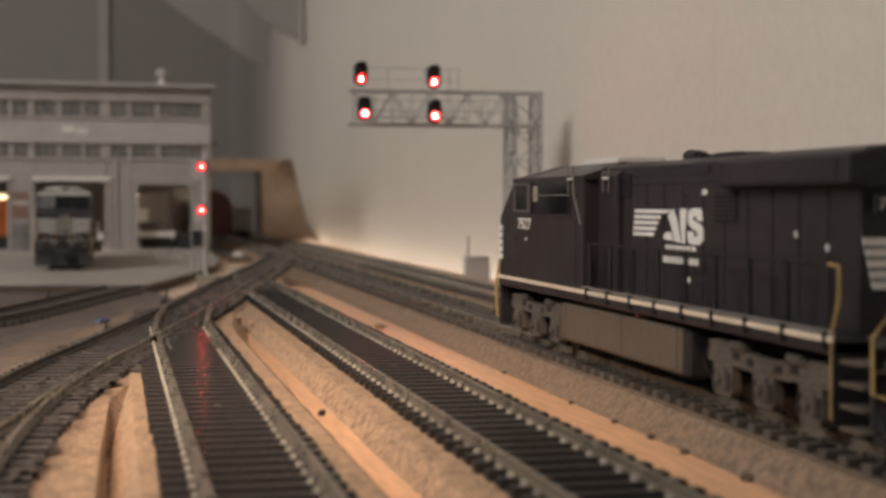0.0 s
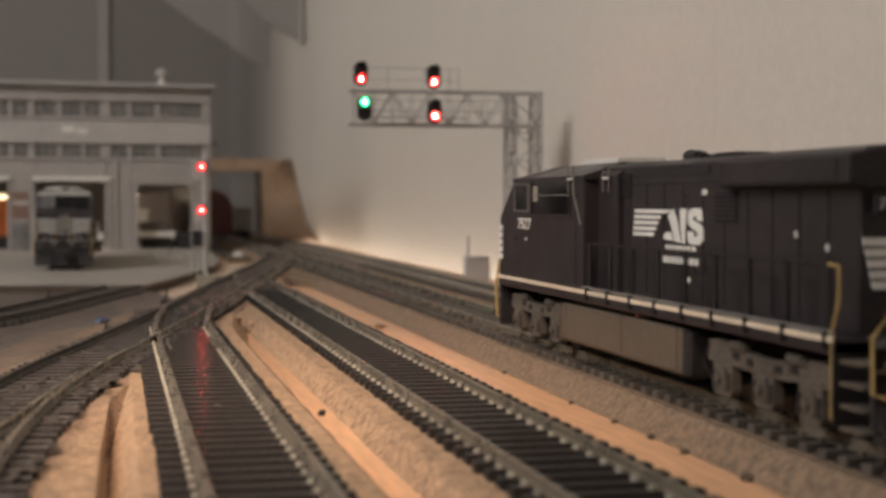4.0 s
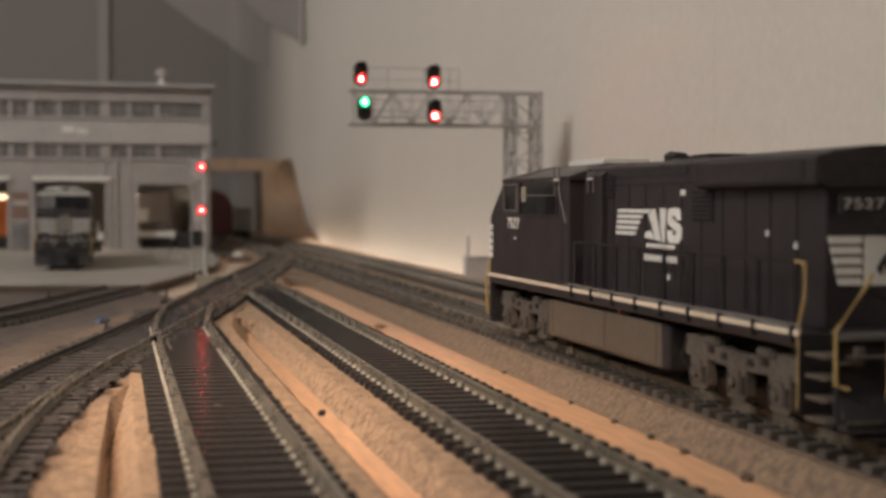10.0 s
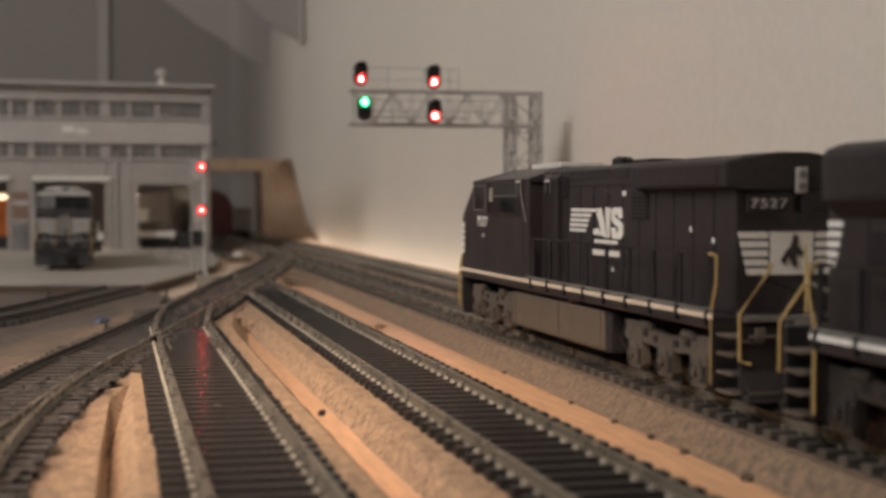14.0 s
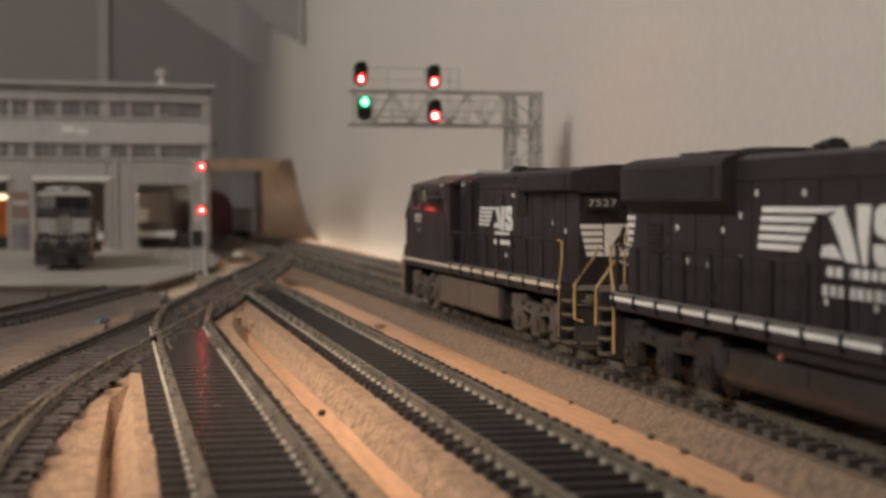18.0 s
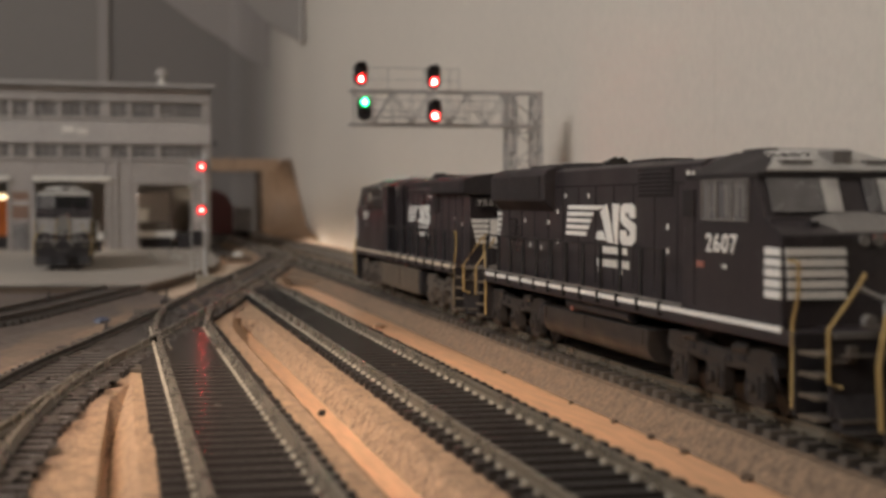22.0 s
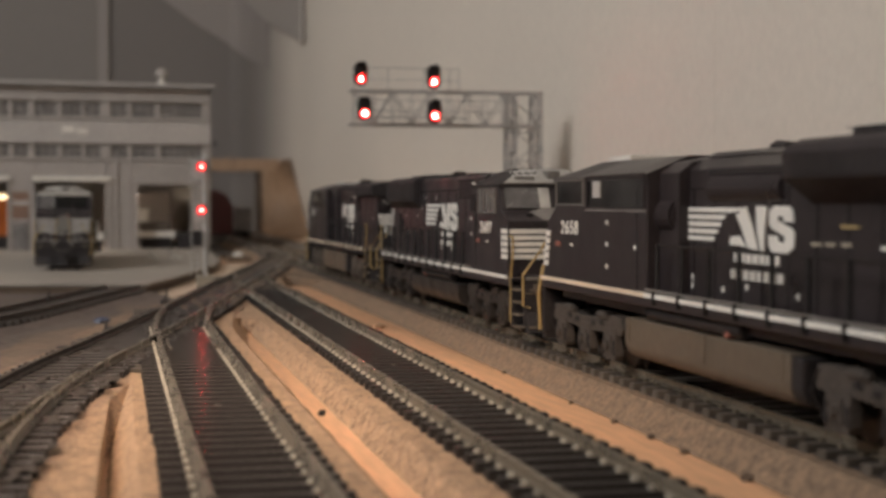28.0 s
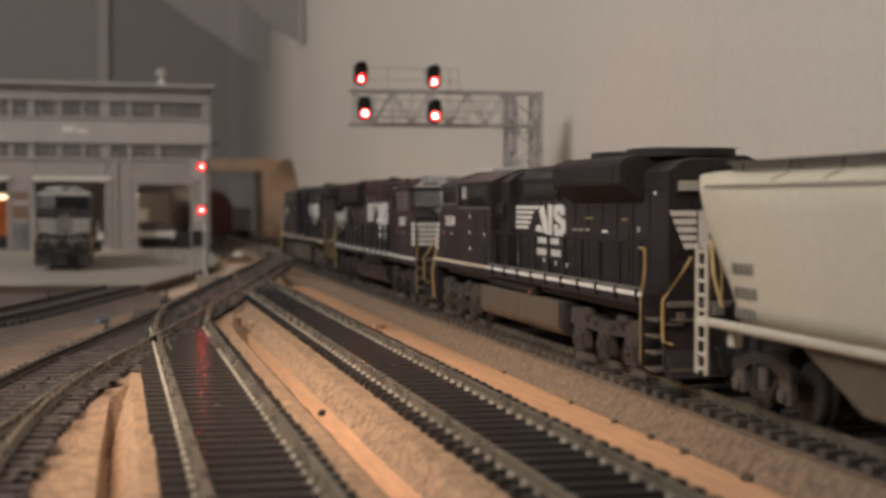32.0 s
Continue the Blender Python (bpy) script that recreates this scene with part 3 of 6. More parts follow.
def truck(parent, y0, y1, material, style="bar"):
    """A three-axle bogie between y0 (rear) and y1 (front)."""
    t = part("truck", bx(-0.008, 0.008, y0 + 0.008, y1 - 0.008, 0.0075, 0.0125, 0.0005), M["soot"], parent, "three-axle bogie with cast side frames")
    n = y1 - y0
    ax = [y0 + n * f for f in (0.16, 0.5, 0.84)]
    for y in ax:
        wheelset(t, y)
    for s in (-1, 1):
        x0, x1 = sorted((s * 0.0126, s * 0.0150))
        upper = [(y0 + 0.0006, 0.0100), (y0 + 0.0016, 0.0127), (y0 + 0.0060, 0.0131), (ax[0] + 0.0050, 0.0124), (ax[1] - 0.0045, 0.0113), (ax[1] + 0.0045, 0.0113), (ax[2] - 0.0050, 0.0124), (y1 - 0.0060, 0.0131), (y1 - 0.0016, 0.0127), (y1 - 0.0006, 0.0100),
                 (y1 - 0.0016, 0.0084), (ax[2] - 0.0042, 0.0085), (ax[1] + 0.0040, 0.0080), (ax[1] - 0.0040, 0.0080), (ax[0] + 0.0042, 0.0085), (y0 + 0.0016, 0.0084)]
        frame_ = part("sideframe", prism(upper, x0, x1, "x", 0.0002), material, t, "weathered cast side frame")
        for k, (a, b) in enumerate(zip(ax, ax[1:])):
            # raised dark plates stand in for the shade inside cast openings
            part("frame_hole", merge(*[prism([(m - 0.0014, 0.0094 + e), (m + 0.0014, 0.0094 + e), (m + 0.0011, 0.0107 + e), (m - 0.0011, 0.0107 + e)], *sorted((s * 0.0150, s * 0.0153)), "x") for m, e in (((a + b) / 2 - 0.0032, 0.0006 * (1 - k)), ((a + b) / 2 + 0.0032, 0.0006 * k))]), M["soot"], frame_, "dark plate painted as an opening in the side frame")
        for y in ax:
            part("pedestal", prism([(y - 0.0042, 0.0098), (y - 0.0044, 0.0034), (y - 0.0036, 0.0022), (y + 0.0036, 0.0022), (y + 0.0044, 0.0034), (y + 0.0042, 0.0098)], *sorted((s * 0.0130, s * 0.0153)), "x", 0.0002), material, frame_, "stout pedestal leg")
            part("axle_box", merge(bx(*sorted((s * 0.0152, s * 0.0158)), y - 0.0022, y + 0.0022, 0.0036, 0.0080, 0.0002), cyl((s * 0.0160 - 0.0006, y, 0.0057), 0.0012, 0.0012, "x", 14, bev=0.0002)), material, frame_, "round-capped axle box")
            # raised dark strips paint the shade of slots in the pedestal
            part("pedestal_slot", merge(*[bx(*sorted((s * 0.0153, s * 0.0156)), y + k * 0.0036 - 0.0005, y + k * 0.0036 + 0.0005, 0.0034, 0.0070) for k in (-1, 1)]), M["soot"], frame_, "dark plate painted as a slot beside the axle box")
        for y in (ax[0] + n * 0.17, ax[1] + n * 0.17):
            part("brake_shoe", bx(*sorted((s * 0.0098, s * 0.0118)), y - 0.0012, y + 0.0012, 0.0035, 0.0085, 0.0004), M["grime"], frame_, "dark brake shoe between the wheels")
        for y in (ax[0] + 0.0030, ax[2] - 0.0095):
            part("brake_cylinder", merge(cyl((s * 0.0146, y, 0.0124), 0.0011, 0.0062, "y", 12, bev=0.0003), cyl((s * 0.0148, y - 0.0012, 0.0122), 0.0008, 0.0012, "y", 10)), material, frame_, "round brake cylinder")
        part("sand_pipe", tube([(s * 0.0150, y1 - 0.0022, 0.0120), (s * 0.0152, y1 + 0.0002, 0.0080), (s * 0.0120, y1 + 0.0004, 0.0022)], 0.0004), M["soot"], frame_, "thin sand pipe")
    return t


def end_steps(parent, y, s, out, z_top=0.0172):
    """A corner stairwell at y with four treads; out is +1 towards the end of the engine ahead, -1 behind."""
    x0, x1 = sorted((s * 0.0112, s * 0.0178))
    ya, yb = sorted((y, y + out * 0.0115))
    well = part("stairwell", merge(bx(*sorted((s * 0.0105, s * 0.0112)), ya, yb, 0.0035, z_top), bx(x0, x1, ya - 0.0007, ya, 0.0035, z_top) if out > 0 else bx(x0, x1, yb, yb + 0.0007, 0.0035, z_top)), M["soot"], parent, "black corner stairwell")
    for k in range(4):
        z = 0.0036 + k * 0.0036
        part("tread", bx(x0, x1, ya + 0.0014, yb - 0.0022, z, z + 0.0004), M["dust"], well, "dusty grated step")
        part("tread_edge", bx(*sorted((s * 0.0172, s * 0.0181)), ya + 0.0018, yb - 0.0026, z, z + 0.0005), M["tan"], well, "worn step edge")
    return well


def handrail(parent, xs, y0, y1, zs, zr, n, mesh_name="stanchion"):
    for s in (-1, 1):
        part("handrail", tube([(s * xs, y0, zr), (s * xs, y1, zr)], 0.00032), M["rod"], parent, "thin black handrail")
        for k in range(n):
            y = y0 + (y1 - y0) * k / (n - 1)
            part(mesh_name, merge(tube([(s * xs, y, zs - 0.002), (s * xs, y, zr)], 0.0005), bx(*sorted((s * xs, s * (xs + 0.0012))), y - 0.0004, y + 0.0004, zs - 0.0018, zs + 0.0012)), M["rod"], parent)


def emblem(parent, s, x, yc, z, w, h):
    """White stripes, a slanting dark crest and two pale slabs, as plain shapes. yc: its middle; it reads towards the right of a viewer."""
    d = -1 if s < 0 else 1                      # the way in which a viewer reads along y
    xs = sorted((x, x + s * 0.0003))
    P = lambda pts: [(yc + d * w * (a - 0.5), z + h * (c - 0.5)) for a, c in pts]
    for k, reach in enumerate((0.32, 0.355, 0.385, 0.42, 0.50)):
        a, c = k / 5 + 0.035, (k + 1) / 5 - 0.035
        tip = reach + (0.13 if k == 4 else 0.018)
        part("stripe", prism(P([(0.04 * a, a), (reach, a), (tip, c), (0.04 * c, c)]), *xs, "x"), M["white"], parent)
    part("foot", prism(P([(0.47, -0.03), (0.485, 0.19), (0.555, 0.22), (0.612, -0.06)]), *xs, "x"), M["white"], parent, "white foot of the crest")
    part("slab", prism(P([(0.525, 0.80), (0.545, 0.80), (0.61, 1.0), (0.672, 0.42), (0.715, -0.13), (0.635, -0.09), (0.575, 0.45)]), *xs, "x"), M["white"], parent, "white slanting slab")
    part("stem", prism(P([(0.70, 1.02), (0.79, 1.0), (0.775, 0.42), (0.765, -0.15), (0.74, -0.14), (0.708, 0.38)]), *xs, "x"), M["white"], parent, "white upright slab")
    part("slab", prism(P([(0.805, 0.0), (0.835, -0.15), (0.955, -0.15), (1.0, 0.0), (1.0, 0.38), (0.975, 0.48), (0.875, 0.64), (0.875, 0.76), (0.92, 0.76), (0.925, 0.62), (0.995, 0.62), (0.99, 0.90), (0.955, 1.02), (0.85, 1.02), (0.81, 0.90), (0.808, 0.55), (0.83, 0.44), (0.93, 0.26), (0.93, 0.12), (0.88, 0.12), (0.875, 0.27), (0.802, 0.27)]), *xs, "x"), M["white"], parent, "white notched slab")


def word_bars(parent, s, x, yc, z, widths, h):
    """Lettering too small to read: a row of short bars."""
    widths = [w * 0.84 for w in widths]
    total = sum(widths) + 0.0010 * (len(widths) - 1)
    y = yc - total / 2
    for w in widths:
        part("word_bar", slab(s, x, y, y + w, z - h / 2, z + h / 2), M["white"], parent)
        y += w + 0.0010


def end_stripes(parent, y, out, x_half, z0, z1, n=5, gap=True, tilt=0.18, lean=0.0, paint="white"):
    """White stripes across an end face at y, narrower towards the bottom, with a pale crest in a middle gap."""
    ya, yb = sorted((y, y + out * 0.0004))
    h = (z1 - z0) / n
    for k in range(n):
        zb, zt = z0 + h * k + h * 0.14, z0 + h * (k + 1) - h * 0.14
        ya, yb = sorted((y + lean * (zb - z0), y + lean * (zb - z0) + out * 0.0004))
        wt = lambda z: x_half * (1 - tilt * (z1 - z) / (z1 - z0))
        if gap:
            for s in (-1, 1):
                part("stripe", prism([(s * 0.0049, zb), (s * wt(zb), zb), (s * wt(zt), zt), (s * 0.0053, zt)], ya, yb, "y"), M[paint], parent)
        else:
            part("stripe", prism([(-wt(zb), zb), (wt(zb), zb), (wt(zt), zt), (-wt(zt), zt)], ya, yb, "y"), M[paint], parent)
    if gap and not lean:
        ya, yb = sorted((y, y + out * 0.0004))
        zc, hh = (z0 + z1) / 2, (z1 - z0) / 2
        part("backing", bx(-0.0046, 0.0046, ya, yb, zc - hh * 0.95, zc + hh * 0.95), M[paint], parent, "white crest panel")
        yc, yd = sorted((y + out * 0.0004, y + out * 0.0007))
        part("crest", prism([(-0.0024, zc - hh * 0.30), (-0.0016, zc - hh * 0.52), (-0.0009, zc - hh * 0.10), (0.0004, zc - hh * 0.62), (0.0011, zc - hh * 0.58), (0.0008, zc - hh * 0.05), (0.0021, zc - hh * 0.15), (0.0024, zc + hh * 0.05), (0.0011, zc + hh * 0.35), (0.0013, zc + hh * 0.72), (0.0004, zc + hh * 0.85), (-0.0004, zc + hh * 0.30), (-0.0013, zc + hh * 0.12)], yc, yd, "y"), M["grime"], parent, "dark prancing crest shape")


def coupler(parent, y, out):
    return part("coupler", merge(bx(-0.0012, 0.0012, *sorted((y, y + out * 0.005)), 0.0088, 0.0112), bx(-0.003, 0.0022, *sorted((y + out * 0.004, y + out * 0.0075)), 0.0078, 0.0122, 0.0006)), M["soot"], parent, "black knuckle coupler")


def pilot(parent, y, out):
    p = part("pilot", merge(bx(-0.0172, 0.0172, *sorted((y, y - out * 0.0012)), 0.0045, 0.0185, 0.0004),
                            prism([(y, 0.0085), (y + out * 0.0026, 0.0028), (y - out * 0.001, 0.0028), (y - out * 0.001, 0.0085)], -0.0165, 0.0165, "x")), M["soot"], parent, "black pilot plate with plough")
    part("cut_lever", tube([(-0.0160, y + out * 0.0012, 0.0150), (-0.006, y + out * 0.0020, 0.0150), (-0.003, y + out * 0.0026, 0.0125), (0.003, y + out * 0.0026, 0.0125), (0.006, y + out * 0.0020, 0.0150), (0.0160, y + out * 0.0012, 0.0150)], 0.0003), M["dust"], p, "bent uncoupling lever")
    for k in (-1, 1):
        part("connector_box", bx(k * 0.0052 - 0.0013, k * 0.0052 + 0.0013, *sorted((y, y + out * 0.0016)), 0.0158, 0.0180, 0.0002), M["frame"], p, "grey connector box")
        part("footboard", bx(*sorted((k * 0.0100, k * 0.0165)), *sorted((y, y + out * 0.0024)), 0.0040, 0.0046), M["dust"], p, "small dusty footboard")
    for k in (-0.008, -0.0055, 0.0055, 0.008):
        part("hose", tube([(k, y, 0.009), (k, y + out * 0.0025, 0.0085), (k * 0.9, y + out * 0.003, 0.0045)], 0.0004), M["soot"], p)
    return p


def grabs(parent, y, out, s, gold):
    """The bent grab irons that flank a stairwell, and the end rail."""
    xs = s * 0.0176
    part("grab_iron", tube([(xs, y - out * 0.0008, 0.0046), (xs, y - out * 0.0008, 0.0195), (xs, y + out * 0.0012, 0.024), (xs, y + out * 0.0012, 0.0298), (xs, y - out * 0.0022, 0.0300)], 0.00035), gold, parent, "bent yellow grab iron")
    part("end_sill", bx(*sorted((s * 0.0020, s * 0.0168)), *sorted((y + out * 0.0118, y + out * 0.0127)), 0.0176, 0.0188, 0.0002), M["frame"], parent, "grey end platform edge")
    part("grab_link", merge(tube([(xs, y + out * 0.0122, 0.0140), (s * 0.0130, y + out * 0.0128, 0.0138)], 0.0003), bx(*sorted((s * 0.0128, s * 0.0146)), *sorted((y + out * 0.0124, y + out * 0.0134)), 0.0142, 0.0166, 0.0002)), M["dust"], parent, "rusty link and hose bracket")
    part("grab_iron", tube([(s * 0.0156, y + out * 0.0132, 0.0098), (xs, y + out * 0.0124, 0.0104), (xs, y + out * 0.0122, 0.0192), (s * 0.0125, y + out * 0.0125, 0.0262), (s * 0.0112, y + out * 0.0125, 0.0285)], 0.00035), gold, parent, "bent yellow grab iron")


def roof_fan(parent, x, y, z, r, h=0.0014):
    f = part("roof_fan", cyl((x, y, z), r, h, "z", 24, bev=0.0002), M["soot"], parent, "round roof fan")
    part("fan_grille", merge(*[bx(x - r * 0.9, x + r * 0.9, y + k * r * 0.3 - 0.0002, y + k * r * 0.3 + 0.0002, z + h - 0.0001, z + h + 0.0002) for k in (-2, -1, 0, 1, 2)]), M["steel"], f)
    return f


def hood_outline(half, z0, z1, cut=0.003):
    return [(-half, z0), (half, z0), (half, z1 - cut), (half - cut * 1.1, z1 - cut * 0.2), (half * 0.4, z1), (-half * 0.4, z1), (-half + cut * 1.1, z1 - cut * 0.2), (-half, z1 - cut)]


def cab_side_window(parent, s, x, y0, y1, z0, z1, frame_m, panes=1, bright=False):
    w = part("window", merge(slab(s, x, y0 - 0.0004, y1 + 0.0004, z1, z1 + 0.0004, 0.0005), slab(s, x, y0 - 0.0004, y1 + 0.0004, z0 - 0.0005, z0, 0.0005), slab(s, x, y0 - 0.0005, y0, z0, z1, 0.0005), slab(s, x, y1, y1 + 0.0004, z0, z1, 0.0005),
                             *[slab(s, x, y0 + (y1 - y0) * k / panes - 0.0004, y0 + (y1 - y0) * k / panes + 0.0004, z0, z1, 0.0005) for k in range(1, panes)]), frame_m, parent, "framed cab side window")
    part("pane", slab(s, x - s * 0.0001, y0, y1, z0, z1, 0.0002), M["pane3"] if bright else M["pane"], w, "glossy pane")
    if bright:
        for a, b in ((0.10, 0.17), (0.26, 0.31), (0.52, 0.58), (0.74, 0.80), (0.88, 0.93)):
            part("blind", slab(s, x + s * 0.00012, y0 + (y1 - y0) * a, y0 + (y1 - y0) * b, z0 + 0.0004, z1 - 0.0003, 0.0001), M["frame"], w, "pale upright streak on the glass")
    return w


def locomotive(label, spec):
    """Six-axle diesel. Its origin is at the rail under the front pilot; it faces +y and reaches back to -L."""
    q = dict(spec)
    L = q["L"]
    t = thing("locomotive", label, "locomotive", group="engines of the train")
    gold = M["gold"]
    # frame, side stripe and ends
    sz = q["lift"]
    part("frame", merge(bx(-0.0178, 0.0178, -L + 0.0125, -0.002 if q["full_front"] else -0.0125, 0.0152 + sz, 0.0178 + sz, 0.0003), bx(-0.0150, 0.0150, -L + 0.0125, -0.0125, 0.0150, 0.0153 + sz), bx(-0.0112, 0.0112, -L + 0.0008, -0.0008, 0.0152, 0.0182), bx(-0.006, 0.006, -L + 0.004, -0.004, 0.0085, 0.0152)), M["black"], t, "black underframe and walkway")
    for s in (-1, 1):
        front = -0.002 if q["full_front"] else -0.0175
        part("side_stripe", slab(s, s * 0.0178, -L + 0.0125, -q["cab_end"] - 0.0002, 0.0173 + sz, 0.0183 + sz, 0.0004), M[q["stripe"]], t, "pale sill stripe")
        part("side_stripe", slab(s, s * 0.0178, -q["cab_end"], front, 0.0173 + sz, 0.0183 + sz, 0.0004), M[q["front_stripe"]], t, "pale sill stripe below the cab")
        part("walkway_edge", slab(s, s * 0.0176, -L + 0.0125, -q["cab_end"], 0.0186 + sz, 0.0193 + sz, 0.0003), M["frame"], t)
    pilot(t, -0.0006, 1), pilot(t, -L + 0.0006, -1)
    coupler(t, 0.0, 1), coupler(t, -L, -1)
    for s in (-1, 1):
        end_steps(t, -L + 0.0125, s, -1)
        grabs(t, -L + 0.0125, -1, s, gold)
        end_steps(t, -0.0125, s, 1) if not q["full_front"] else None
        grabs(t, -0.0130, 1, s, gold) if not q["full_front"] else part("grab_iron", tube([(s * 0.0174, 0.0008, 0.005), (s * 0.0178, 0.0012, 0.015), (s * 0.0165, 0.0014, 0.0225), (s * 0.0125, 0.001, 0.026)], 0.0005), gold, t, "bent yellow grab iron")
    for y, o in ((-L, -1), (0, 1)):
        part("end_rail", merge(tube([(-0.0128, y + o * -0.0006, 0.0262), (-0.004, y - o * 0.0006, 0.0225), (0.004, y - o * 0.0006, 0.0225), (0.0128, y - o * 0.0006, 0.0262)], 0.0004),
                               *[tube([(k, y - o * 0.0006, 0.0178), (k, y - o * 0.0006, 0.0248)], 0.00035) for k in (-0.0075, 0.0075)]), M["grey"] if q["grey_end"] else M["soot"], t, "end handrail")
        for k in (-0.0042, 0.0042):
            part("grab_iron", tube([(k, y - o * 0.0002, 0.0180), (k, y - o * 0.0002, 0.0262), (k * 0.8, y - o * 0.0022, 0.0320)], 0.00026), gold, t, "thin yellow end grab iron")
    # running gear
    for y0, y1 in q["trucks"]:
        truck(t, y0, y1, M[q["truck_mat"]])
    a, b = q["tank"]
    zt, zb = q["tank_z"]
    r = q["tank_round"]
    outline = [(-0.0165, zt), (0.0165, zt)] + [(0.0165 - r + r * math.cos(k * math.pi / 10), zb + r - r * math.sin(k * math.pi / 10)) for k in range(0, 6)] + [(-0.0165 + r - r * math.sin(k * math.pi / 10), zb + r - r * math.cos(k * math.pi / 10)) for k in range(0, 6)]
    tank = part("fuel_tank", prism(outline, a, b, "y", 0.0003), M[q["tank_mat"]], t, "large fuel tank, dusty brown" if q["tank_mat"] == "tan" else "rounded dark fuel tank")
    part("tank_end", prism([(x * 0.995, z + 0.0002 if z < zt else z - 0.0003) for x, z in outline], a - 0.0046, a - 0.0001, "y", 0.0006), M["soot"], tank, "black tank end")
    for y in (a + (b - a) * 0.45, a + 0.003, b - 0.003):
        part("tank_strap", bx(-0.0167, 0.0167, y - 0.0004, y + 0.0004, zb + r, zt), M[q["tank_mat"]], tank)
    for s in (-1, 1):
        part("air_reservoir", cyl((s * 0.0148, a + (b - a) * 0.25, zt + 0.0021), 0.0018, (b - a) * 0.6, "y", 12, bev=0.0004), M["soot"], t, "long dark air reservoir")
        part("filler_cap", cyl((s * 0.0158 - 0.0009, a + (b - a) * 0.32, zt + 0.0009), 0.0007, 0.0018, "x", 10), M["redmark"], t, "small red filler cap")
    # long hood
    h0, h1 = q["hood"]
    hw = q["hood_half"]
    hood = part("hood", prism(hood_outline(hw, 0.018, q["hood_z"], q["cut"]), h0, h1, "y", 0.0003), M["black"], t, "long black engine hood with access doors")
    n = 12
    for s in (-1, 1):
        for k in range(1, n):
            y = h0 + (h1 - h0) * k / n
            part("door_seam", slab(s, s * hw, y - 0.00015, y + 0.00015, 0.0195, q["hood_z"] - q["cut"] - 0.004, 0.00016), M["soot"], hood)
        part("belt_seam", slab(s, s * hw, h0 + 0.002, h1 - 0.002, q["hood_z"] - q["cut"] - 0.0043, q["hood_z"] - q["cut"] - 0.0039, 0.0002), M["soot"], hood)
        emblem(t, s, s * hw, q["logo"][0], q["logo"][1], q["logo"][2], q["logo"][3])
        d = -1 if s < 0 else 1
        yc = q["logo"][0] + d * q["logo"][2] * 0.2
        zc = q["logo"][1] - q["logo"][3] * 0.5
        f = q["logo"][2] / 0.0545
        word_bars(t, s, s * hw, yc, zc - 0.0027 * f, [v * f for v in (0.0026, 0.0026, 0.0024, 0.0022, 0.0026, 0.002, 0.0024)], 0.0018 * f)
        word_bars(t, s, s * hw, yc, zc - 0.006 * f, [v * f for v in (0.0022, 0.0026, 0.0026, 0.0022, 0.0025, 0.0023, 0.0025, 0.0026)], 0.0019 * f)
        for y0, y1, z0, z1, mm in q["plates"]:
            part("panel", slab(s, s * hw, y0, y1, z0, z1, 0.0002), M[mm], hood, "small painted panel")
        for y, z in q["marks"]:
            part("placard", slab(s, s * hw, y - 0.0005, y + 0.0005, z - 0.0006, z + 0.0006, 0.0002), M["white"], hood)
        for y0, y1, z0, z1 in q["grilles"]:
            g = part("grille", slab(s, s * hw, y0, y1, z0, z1, 0.0003), M["soot"], hood, "dark louvred intake")
            for k in range(1, 7):
                z = z0 + (z1 - z0) * k / 7
                part("louvre", slab(s, s * (hw + 0.0003), y0 + 0.0004, y1 - 0.0004, z - 0.00018, z + 0.00018, 0.0003), M["black"], g)
    # radiator section
    y0, y1, z0, z1, rh = q["rad"]
    c = 0.0024
    low = q["rad_slant"]
    ridge = q["number"] == "7527"
    roofline = [(rh, 0.0478), (rh - 0.0007, 0.0484), (0.0035, z1), (-0.0035, z1), (-rh + 0.0007, 0.0484), (-rh, 0.0478), (-rh, z0)]
    rad = part("radiator", prism([(-hw, z0 - low), (hw, z0 - low), (rh, z0)] + roofline if ridge else [(-hw, z0 - low), (hw, z0 - low), (rh, z0), (rh, z1 - c), (rh - c * 0.35, z1 - c * 0.45), (rh - c * 1.6, z1), (-rh + c * 1.6, z1), (-rh + c * 0.35, z1 - c * 0.45), (-rh, z1 - c), (-rh, z0)], y0, y1, "y", 0.0004), M["matte"], t, "flared black radiator housing")
    for s in (-1, 1):
        part("grille", slab(s, s * rh, y0 + 0.004, y1 - 0.004, z0 + 0.0006, z1 - c - 0.0004, 0.0002), M["matte" if ridge else "soot"], rad)
    part("radiator_end", prism([(-hw, z0 - low + 0.0004), (hw, z0 - low + 0.0004), (rh - 0.0006, z0 + 0.0004), (rh - 0.0006, 0.0477), (0.0034, z1 - 0.0006), (-0.0034, z1 - 0.0006), (-rh + 0.0006, 0.0477), (-rh + 0.0006, z0 + 0.0004)] if ridge else [(-hw, z0 - low + 0.0006), (hw, z0 - low + 0.0006), (rh - 0.0012, z0 + 0.0004), (rh - 0.0012, z1 - c), (rh - c * 1.6, z1 - 0.0008), (-rh + c * 1.6, z1 - 0.0008), (-rh + 0.0012, z1 - c), (-rh + 0.0012, z0 + 0.0004)], y0 - 0.0002, y0 + 0.0001, "y"), M["soot"], rad, "dark radiator end plate")
    for y, r, z in q["fans"]:
        roof_fan(t, 0, y, z, r, q["fan_h"])
